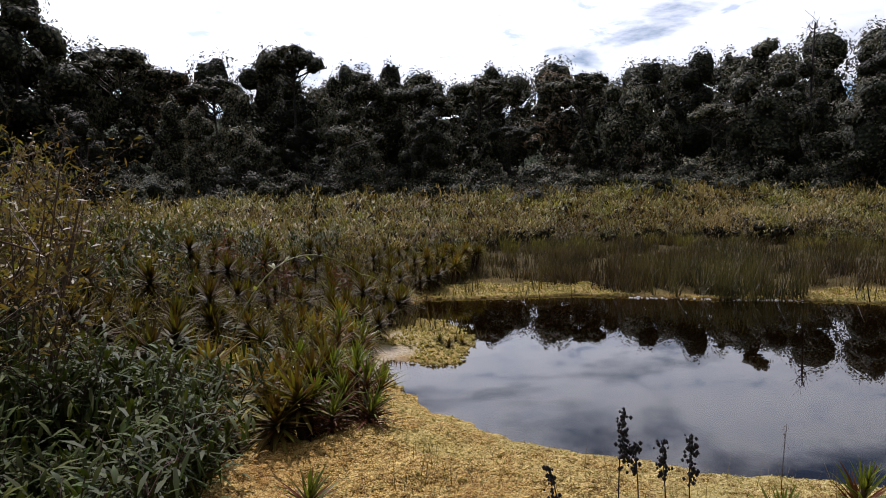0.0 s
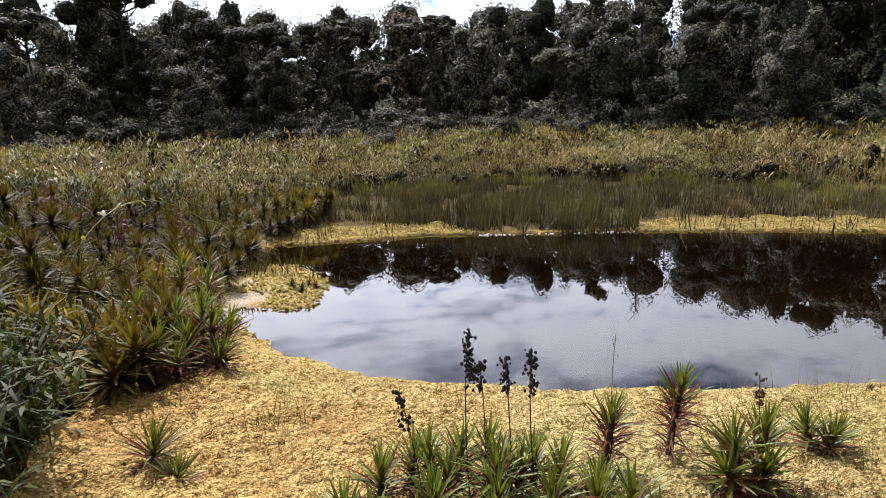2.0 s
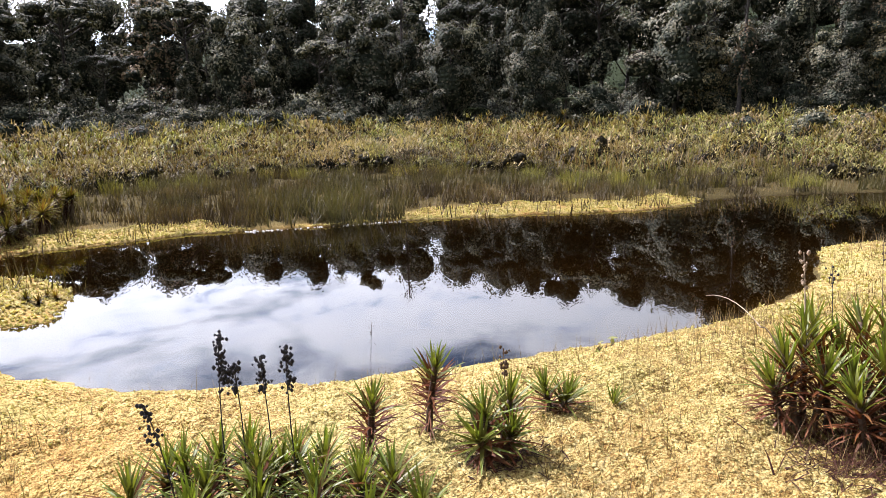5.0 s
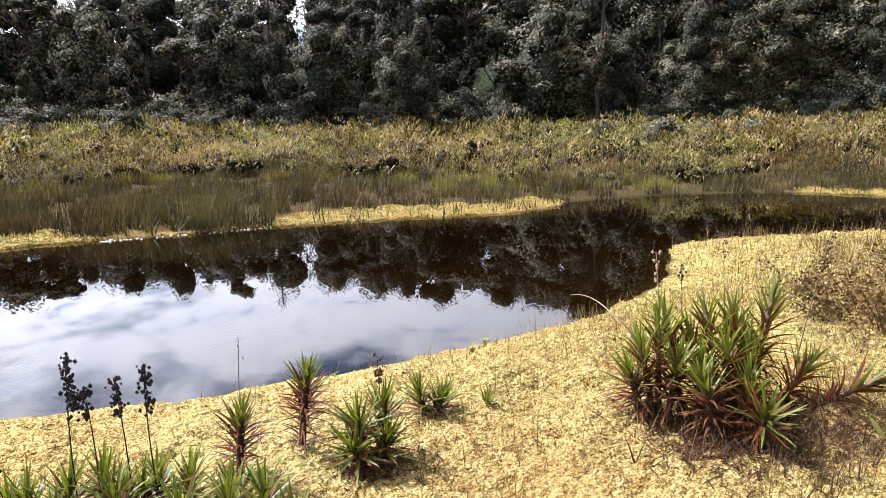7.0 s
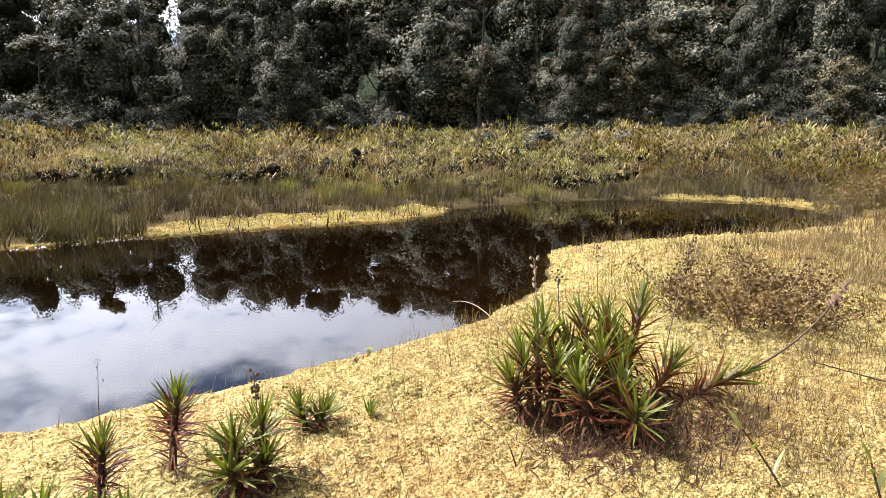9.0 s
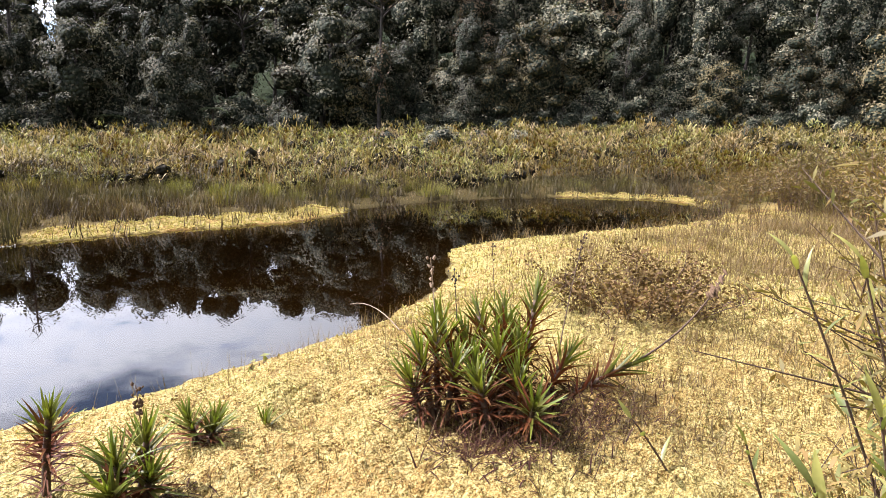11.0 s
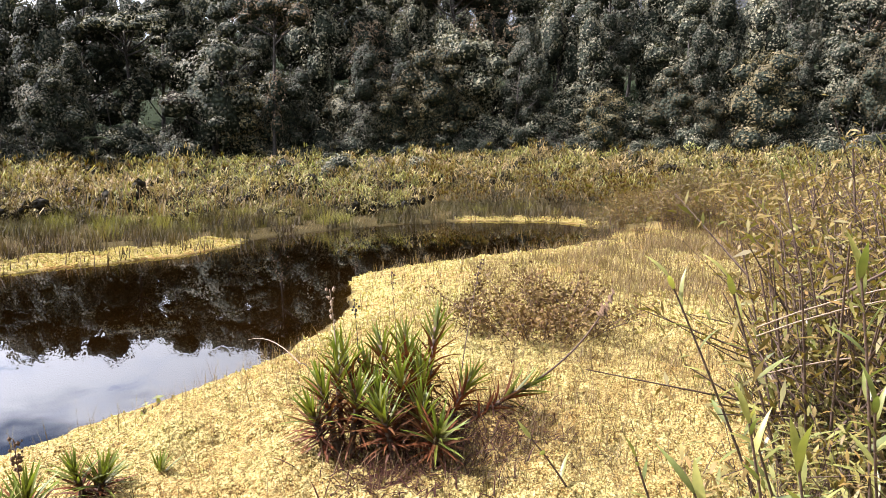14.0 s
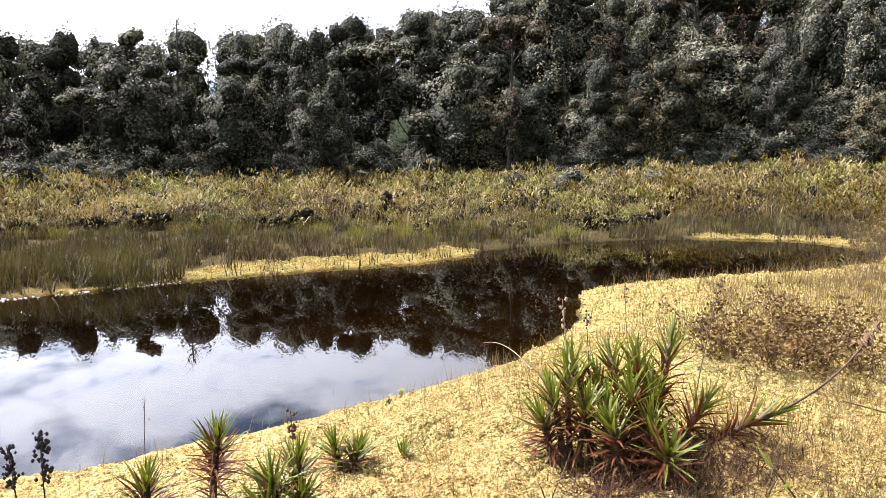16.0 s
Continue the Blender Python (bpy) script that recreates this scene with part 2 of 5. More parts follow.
def carpet_material():
    m, t = material("moss_carpet")
    pos = node(t, "ShaderNodeTexCoord").outputs["Object"]
    fine = node(t, "ShaderNodeTexNoise", {"Vector": pos, "Scale": 95.0, "Detail": 5.0, "Roughness": 0.7}).outputs[0]
    mid = node(t, "ShaderNodeTexNoise", {"Vector": pos, "Scale": 14.0, "Detail": 4.0, "Roughness": 0.6}).outputs[0]
    wide = node(t, "ShaderNodeTexNoise", {"Vector": pos, "Scale": 1.3, "Detail": 4.0}).outputs[0]
    cell = node(t, "ShaderNodeTexVoronoi", {"Vector": pos, "Scale": 75.0}).outputs["Distance"]
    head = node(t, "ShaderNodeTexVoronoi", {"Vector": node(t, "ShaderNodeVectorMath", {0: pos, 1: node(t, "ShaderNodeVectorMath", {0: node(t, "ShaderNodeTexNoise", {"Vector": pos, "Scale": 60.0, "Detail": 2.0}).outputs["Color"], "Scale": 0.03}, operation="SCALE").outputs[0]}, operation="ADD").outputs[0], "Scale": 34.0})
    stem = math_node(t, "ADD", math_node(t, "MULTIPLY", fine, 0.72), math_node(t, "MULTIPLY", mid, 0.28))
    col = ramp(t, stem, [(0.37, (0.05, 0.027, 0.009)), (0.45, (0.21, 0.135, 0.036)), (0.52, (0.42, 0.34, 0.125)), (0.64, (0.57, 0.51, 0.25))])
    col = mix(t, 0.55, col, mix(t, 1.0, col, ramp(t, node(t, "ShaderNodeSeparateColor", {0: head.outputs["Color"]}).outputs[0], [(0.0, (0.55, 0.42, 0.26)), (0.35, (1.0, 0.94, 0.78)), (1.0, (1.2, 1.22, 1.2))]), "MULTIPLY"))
    col = mix(t, ramp(t, wide, [(0.30, (0.42, 0.42, 0.42)), (0.48, (0, 0, 0))]), col, (0.27, 0.15, 0.04))
    col = mix(t, ramp(t, wide, [(0.52, (0, 0, 0)), (0.70, (0.5, 0.5, 0.5))]), col, (0.40, 0.38, 0.13))
    across = math_node(t, "MULTIPLY_ADD", node(t, "ShaderNodeSeparateXYZ", {0: pos}).outputs[0], 0.2, math_node(t, "MULTIPLY", wide, 0.3))
    col = mix(t, 1.0, col, ramp(t, across, [(0.10, (1.14, 0.98, 0.84)), (0.42, (1.03, 0.99, 1.0)), (0.75, (0.93, 0.92, 0.88))]), "MULTIPLY")
    h = math_node(t, "SUBTRACT", math_node(t, "MULTIPLY", fine, 0.8), math_node(t, "MULTIPLY", head.outputs["Distance"], 1.3))
    h = math_node(t, "SUBTRACT", h, math_node(t, "MULTIPLY", cell, 0.4))
    bump = node(t, "ShaderNodeBump", {"Height": h, "Strength": 1.0, "Distance": 0.022})
    p = node(t, "ShaderNodeBsdfPrincipled", {"Base Color": col, "Roughness": 0.9, "Specular IOR Level": 0.15, "Normal": bump.outputs[0]})
    return finish(m, t, p.outputs[0])


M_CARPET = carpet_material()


def water_material():
    m, t = material("pond_water")
    pos = node(t, "ShaderNodeTexCoord").outputs["Object"]
    n1 = node(t, "ShaderNodeTexNoise", {"Vector": pos, "Scale": 5.0, "Detail": 2.0}).outputs[0]
    bump = node(t, "ShaderNodeBump", {"Height": n1, "Strength": 0.006, "Distance": 0.01})
    f = node(t, "ShaderNodeFresnel", {"IOR": 1.48, "Normal": bump.outputs[0]}).outputs[0]
    clear = node(t, "ShaderNodeBsdfTransparent", {"Color": (0.50, 0.40, 0.24, 1)})
    g = node(t, "ShaderNodeBsdfGlossy", {"Color": (1, 1, 1, 1), "Roughness": 0.004, "Normal": bump.outputs[0]})
    s = node(t, "ShaderNodeMixShader", {0: f, 1: clear.outputs[0], 2: g.outputs[0]})
    return finish(m, t, s.outputs[0])


# ---- mesh tools ----
class Soup:
    """Quads gathered piece by piece, with a coordinate that runs along each leaf."""

    def __init__(self):
        self.v, self.f, self.a, self.n = [], [], [], 0

    def add(self, v, f, along=None):
        v, f = np.asarray(v, float).reshape(-1, 3), np.asarray(f, int).reshape(-1, 4)
        self.v.append(v)
        self.f.append(f + self.n)
        self.a.append(np.zeros(len(v)) if along is None else np.asarray(along, float).ravel())
        self.n += len(v)
        return self

    def arrays(self):
        return np.concatenate(self.v), np.concatenate(self.f), np.concatenate(self.a)

    def mesh(self, name, mat, smooth=True):
        v, f, a = self.arrays()
        me = bpy.data.meshes.new(name)
        me.vertices.add(len(v))
        me.vertices.foreach_set("co", v.astype(np.float32).ravel())
        me.loops.add(4 * len(f))
        me.loops.foreach_set("vertex_index", f.astype(np.int32).ravel())
        me.polygons.add(len(f))
        me.polygons.foreach_set("loop_start", np.arange(0, 4 * len(f), 4, dtype=np.int32))
        me.polygons.foreach_set("use_smooth", np.full(len(f), smooth))
        me.update(calc_edges=True)
        at = me.attributes.new("along", "FLOAT", "POINT")
        at.data.foreach_set("value", a.astype(np.float32))
        me.materials.append(mat)
        return me


def unit(v):
    return v / np.maximum(np.linalg.norm(v, axis=-1, keepdims=True), 1e-9)


def blades(base, d, length, width, droop, segs=3, fold=0.0, shape="taper"):
    """Strips that grow from base along d and sag. Returns vertices, quads, along."""
    base, d = np.asarray(base, float), unit(np.asarray(d, float))
    n = len(base)
    s = np.linspace(0, 1, segs + 1)
    length, width, droop = (np.broadcast_to(np.asarray(q, float), (n,)) for q in (length, width, droop))
    c = base[:, None] + d[:, None] * (length[:, None] * s)[..., None]
    c[..., 2] -= droop[:, None] * length[:, None] * s ** 2
    up = np.zeros((n, 3))
    up[:, 2] = 1
    flatd = np.abs(d[:, 2]) > 0.95
    up[flatd] = np.random.normal(size=(flatd.sum(), 3))
    side = unit(np.cross(d, up))
    nrm = np.cross(side, d)
    prof = (1 - s) ** 0.75 * 0.94 + 0.06 if shape == "taper" else np.sin(np.pi * (0.12 + 0.86 * s)) ** 0.8
    if shape == "leaf" and segs == 1:
        prof = np.array([0.9, 0.3])
    if shape == "taper":
        prof[0] = 0.8
    w = 0.5 * width[:, None] * prof
    if fold:
        rows = [c - side[:, None] * w[..., None] + nrm[:, None] * (fold * w)[..., None], c, c + side[:, None] * w[..., None] + nrm[:, None] * (fold * w)[..., None]]
    else:
        rows = [c - side[:, None] * w[..., None], c + side[:, None] * w[..., None]]
    k = len(rows)
    v = np.stack(rows, 2).reshape(n, -1, 3)
    quad = [[r * k + j, r * k + j + 1, (r + 1) * k + j + 1, (r + 1) * k + j] for r in range(segs) for j in range(k - 1)]
    f = (np.arange(n)[:, None, None] * ((segs + 1) * k) + np.array(quad)[None]).reshape(-1, 4)
    a = np.broadcast_to(np.repeat(s, k), (n, (segs + 1) * k))
    return v.reshape(-1, 3), f, a


def kites(centre, normal, size, ratio=0.5):
    """Single leaf-shaped quads, lying across their normals."""
    n = len(centre)
    a = unit(np.cross(normal, np.random.normal(size=(n, 3))))
    b = np.cross(unit(normal), a)
    size = np.broadcast_to(np.asarray(size, float), (n,))[:, None]
    v = np.stack([centre - a * size * 0.5, centre + b * size * ratio * 0.5, centre + a * size * 0.5, centre - b * size * ratio * 0.5], 1)
    v[:, 2, 2] -= size[:, 0] * 0.12
    f = np.arange(4 * n).reshape(n, 4)
    return v.reshape(-1, 3), f, np.tile([0.0, 0.5, 1.0, 0.5], n)


def tube(points, radii, sides=6):
    p = np.asarray(points, float)
    k = len(p)
    radii = np.broadcast_to(np.asarray(radii, float), (k,))
    tan = unit(np.gradient(p, axis=0))
    ref = np.array([0.0, 0.0, 1.0]) if abs(tan[0, 2]) < 0.8 else np.array([1.0, 0.0, 0.0])
    x = unit(np.cross(tan, ref))
    y = np.cross(tan, x)
    ang = np.linspace(0, 2 * np.pi, sides, endpoint=False)
    v = p[:, None] + radii[:, None, None] * (np.cos(ang)[None, :, None] * x[:, None] + np.sin(ang)[None, :, None] * y[:, None])
    f = [[r * sides + j, r * sides + (j + 1) % sides, (r + 1) * sides + (j + 1) % sides, (r + 1) * sides + j] for r in range(k - 1) for j in range(sides)]
    return v.reshape(-1, 3), f, np.repeat(np.linspace(0, 1, k), sides)


def curve(a, b, bend=(0, 0, 0), k=7):
    s = np.linspace(0, 1, k)[:, None]
    a, b, bend = (np.asarray(q, float) for q in (a, b, bend))
    return a + (b - a) * s + bend * (4 * s * (1 - s))


def thing(name, at, label, category, group=""):
    ob = new(name)
    ob.empty_display_size = 0.1
    ob.location = at
    return tagged(ob, label, category, group)


def part(name, soup, mat, parent, label="", smooth=True):
    ob = new(name, soup.mesh(name, mat, smooth))
    ob.parent = parent
    if label:
        ob["label"] = label
    return ob


def alone(name, soup, mat, label, category, kind="stuff", smooth=True):
    return tagged(new(name, soup.mesh(name, mat, smooth)), label, category, kind=kind)


# ---- the lie of the land ----
POOL = np.array([
    (-0.48, 6.05), (-0.15, 5.2), (0.2, 4.85), (0.75, 4.4), (1.7, 3.96), (2.85, 3.7), (4.1, 3.53), (4.75, 3.47), (5.4, 3.53), (6.65, 3.8),
    (7.45, 4.25), (8.05, 4.68), (8.75, 4.84), (9.65, 4.45), (10.8, 3.74), (12.5, 2.92), (14.0, 2.35), (15.4, 2.5), (16.6, 3.6), (16.9, 4.5),
    (16.2, 6.3), (14.3, 7.9), (12.1, 8.7), (11.0, 8.85), (10.4, 8.5), (9.1, 8.5), (7.4, 9.25), (5.7, 9.85), (3.2, 10.35), (2.2, 10.7),
    (0.4, 10.5), (-0.3, 10.45), (-0.6, 9.5), (-0.5, 8.8), (0.0, 8.65), (0.3, 7.9), (0.28, 7.2), (0.05, 6.6), (-0.25, 6.62), (-0.6, 6.9), (-0.62, 6.4)])


def smooth(q):
    q = np.clip(q, 0, 1)
    return q * q * (3 - 2 * q)


def pool_distance(x, y):
    """Metres to the pool's edge, negative in the pool."""
    x, y = np.asarray(x, float), np.asarray(y, float)
    best, inside = np.full(x.shape, 1e9), np.zeros(x.shape, bool)
    for (ax, ay), (bx, by) in zip(POOL, np.roll(POOL, -1, 0)):
        dx, dy = bx - ax, by - ay
        q = np.clip(((x - ax) * dx + (y - ay) * dy) / (dx * dx + dy * dy), 0, 1)
        best = np.minimum(best, np.hypot(x - ax - q * dx, y - ay - q * dy))
        inside ^= ((ay > y) != (by > y)) & (x < dx * (y - ay) / (dy if dy else 1e-9) + ax)
    ragged = 0.05 * np.sin(x * 6.3 + 1.3 * np.sin(y * 5.1)) * np.sin(y * 7.7 + x) + 0.025 * np.sin(x * 17 + y * 9) * np.sin(y * 19 - x * 7)
    return np.where(inside, -best, best) + ragged


def waves(x, y):
    return np.sin(x * 2.1 + 0.7) * np.sin(y * 2.7 + 1.1) + 0.6 * np.sin(x * 5.3 + y * 3.1) + 0.5 * np.sin(y * 6.1 - x * 4.3 + 2.0)


def bank_edge(y):
    return float(np.interp(y, [2, 2.6, 3.2, 3.6, 4.4, 5.5, 7, 9, 10, 11.5, 13], [-1.05, -1.0, -0.95, -0.8, -0.55, -0.65, -0.75, -0.45, -0.7, 0.2, 0.6]))


def near_side(x, y):
    """1 on the near bank, 0 beyond the pool."""
    return 1 - smooth((y - np.interp(x, [-30, -2, 0, 9, 14, 17, 40], [5.5, 5.5, 7, 5.2, 2.8, 1.0, -6.0])) / 1.2)


def shelf(x):
    """Where a shallow peaty shelf runs along under the near shore."""
    return smooth((x - 5.0) / 0.8) * smooth((8.0 - x) / 0.6)


def near_rise(r):
    """The near bank lies lower where it runs out as a tongue into the pool."""
    return 1 - 0.62 * smooth((r - 5.0) / 4.0)


def ground_z(x, y, d=None):
    x, y = np.asarray(x, float), np.asarray(y, float)
    d = pool_distance(x, y) if d is None else d
    r, az = np.hypot(x, y), np.degrees(np.arctan2(x, y))
    near = near_side(x, y)
    out = 0.022 - 0.012 * near + (0.06 + 0.195 * near * near_rise(r)) * smooth(d / (0.7 + 0.6 * near)) + 0.02 * waves(x * 1.5, y * 1.5) * smooth(d / 0.5)
    out = out + 0.45 * smooth((-x - 1.2) / 3.0) * smooth((14 - y) / 6)
    out = out + 0.35 * smooth((r - 18) / 22) + 0.5 * smooth((az - 45) / 30) * smooth((r - 20) / 25)
    hill = smooth((az - 28) / 26) * smooth((150 - az) / 30)
    # Beside the hill, an unseen rise is added to block low sky gaps.
    out = out + np.clip(r - 52, 0, 42) * 0.24 * (1 - hill) + np.clip(r - 46, 0, 60) * 0.31 * hill
    flat = shelf(x) * near
    return np.where(d > 0, out, 0.022 - 0.012 * near - (0.12 - 0.03 * flat) * smooth(-d / (0.16 + 0.2 * flat)) - 0.5 * smooth((-d - 0.25 - 0.3 * flat) / 1.2))


def gz(x, y):
    return float(ground_z(np.array([x]), np.array([y]))[0])


def axis(stops):
    """Grid lines: (start, step) pairs up to the last stop."""
    out = []
    for (a, step), (b, _) in zip(stops[:-1], stops[1:]):
        out.append(np.arange(a, b - step * 0.5, step))
    return np.concatenate(out + [[stops[-1][0]]])


def rim_width(x):
    """How far the yellow moss reaches from the water on the far bank."""
    return np.interp(x, [-1, 0.4, 2.2, 3.0, 5.0, 6.0, 8.0, 10.2, 10.9, 11.4, 15.6, 16.4, 17.4, 18.2], [0.45, 0.6, 0.5, -0.3, -0.1, 0.5, 0.8, 0.7, 0.1, -0.9, -0.9, 0.2, 0.4, -0.6])


def build_ground():
    xs = axis([(-600, 60), (-120, 8), (-24, 1.0), (-4, 0.25), (-1.2, 0.11), (6.5, 0.14), (18, 0.6), (30, 2), (60, 8), (140, 60), (620, 0)])
    ys = axis([(-300, 60), (-60, 8), (-12, 1.0), (-3, 0.3), (-0.6, 0.11), (5.6, 0.13), (12, 0.4), (24, 2), (60, 8), (140, 60), (620, 0)])
    gx, gy = np.meshgrid(xs, ys)
    d = pool_distance(gx, gy)
    z = ground_z(gx, gy, d)
    nx = len(xs)
    i, j = np.meshgrid(np.arange(len(ys) - 1), np.arange(nx - 1), indexing="ij")
    q = np.stack([i * nx + j, i * nx + j + 1, (i + 1) * nx + j + 1, (i + 1) * nx + j], -1).reshape(-1, 4)
    s = Soup().add(np.stack([gx, gy, z], -1).reshape(-1, 3), q)
    ob = tagged(new("ground", s.mesh("ground", ground_material())), "boggy ground of yellow moss and dark peat", "ground", kind="structure")
    near = near_side(gx, gy)
    rim = 1 - smooth((d - rim_width(gx) + 0.2 * np.sin(gx * 4.7) * np.sin(gx * 1.9 + gy * 5.0)) / 0.5)
    veg = smooth((np.vectorize(bank_edge)(gy) + 0.05 - gx) / 0.3) * smooth((gy + 0.12 * np.sin(gx * 4) - 0.6) / 1.0)
    moss = np.clip(near * (1 - veg) * (1 - smooth((np.hypot(gx, gy) - 14) / 4)) + rim, 0, 1)
    moss = moss * smooth((d + 0.06) / 0.09)
    moss = np.clip(moss + 0.4 * (1 - near) * smooth((13.5 - np.hypot(gx, gy)) / 3) * (0.5 + 0.5 * np.sin(gx * 3.1 + gy) * np.sin(gy * 4.3)), 0, 1)
    sand = np.zeros(gx.shape)
    for sx, sy, sr in ((-0.62, 6.62, 0.2), (-0.52, 7.05, 0.2), (-0.46, 7.6, 0.12), (2.6, 2.68, 0.16), (2.85, 2.66, 0.14), (2.4, 2.76, 0.1)):
        sand = np.maximum(sand, 1 - smooth((np.hypot(gx - sx, (gy - sy) * 1.3) - sr * (0.75 + 0.2 * np.sin(gx * 19) * np.sin(gy * 23))) / 0.16))
    # The last mask dims the bed away from the shore.
    for name, val in (("moss", moss), ("sand", sand), ("wood", smooth((np.hypot(gx, gy) - 34) / 4)), ("mud_dim", smooth((-d + 0.02 - (0.06 + 0.12 * shelf(gx)) * near) / 0.30))):
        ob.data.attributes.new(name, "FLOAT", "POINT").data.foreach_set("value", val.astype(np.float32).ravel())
    w = Soup().add([(-2, 2, 0), (19, 2, 0), (19, 12, 0), (-2, 12, 0)], [[0, 1, 2, 3]])
    tagged(new("water", w.mesh("water", water_material())), "still dark bog pool that mirrors the sky and forest", "water", kind="structure")


build_ground()


# ---- trees ----
def clump_leaves(soup, centres, radii, per, size, flat=0.75, lift=0.35):
    c = np.repeat(np.asarray(centres, float), per, 0)
    r = np.repeat(np.asarray(radii, float), per)
    d = unit(np.random.normal(size=(len(c), 3)))
    d[:, 2] = np.where(d[:, 2] < -0.35, -d[:, 2], d[:, 2])
    rad = r * np.random.uniform(0.6, 1.08, len(c))
    p = c + d * rad[:, None] * np.array([1, 1, flat])
    n = unit(d + np.random.normal(scale=0.4, size=d.shape) + np.array([0, 0, lift]))
    soup.add(*kites(p, n, size * np.random.uniform(0.6, 1.35, len(c)), 0.62))


def lobe_shape(d, phase):
    """A lumpy radius for the directions d."""
    return 1 + 0.22 * np.sin(d[:, 0] * 4.1 + phase) * np.sin(d[:, 2] * 4.7 + 2 * phase) + 0.17 * np.sin(d[:, 1] * 6.3 + 1.7 * phase + d[:, 0] * 3) + 0.12 * np.sin(d[:, 0] * 11 + phase) * np.sin(d[:, 2] * 12 - phase)


def leafy_lobe(leaves, core, centre, size3, count, leaf, jitter=0.3, nu=7, nv=5, inner=0.66):
    """A rounded mass of foliage: leaves over a lumpy inner body."""
    centre, size3, phase = np.asarray(centre, float), np.asarray(size3, float), np.random.uniform(0, 6.28)
    d = unit(np.random.normal(size=(count, 3)))
    d[:, 2] = np.where(d[:, 2] < -0.6, -d[:, 2], d[:, 2])
    r = lobe_shape(d, phase)[:, None] * np.random.uniform(0.8, 1.0, (count, 1)) * np.where(np.random.uniform(0, 1, (count, 1)) < 0.07, 1.18, 1.03)
    n = unit(d / size3 + np.random.normal(scale=jitter, size=d.shape) / size3.mean())
    leaves.add(*kites(centre + d * r * size3, n, leaf * np.random.uniform(0.6, 1.4, count), 0.6))
    u, v = np.meshgrid(np.linspace(0, 6.2832, nu, endpoint=False), np.linspace(0.15, 3.0, nv))
    q = np.stack([np.sin(v) * np.cos(u), np.sin(v) * np.sin(u), np.cos(v)], -1).reshape(-1, 3)
    f = [[a * nu + b, a * nu + (b + 1) % nu, (a + 1) * nu + (b + 1) % nu, (a + 1) * nu + b] for a in range(nv - 1) for b in range(nu)]
    core.add(centre + q * lobe_shape(q, phase)[:, None] * size3 * inner, f)


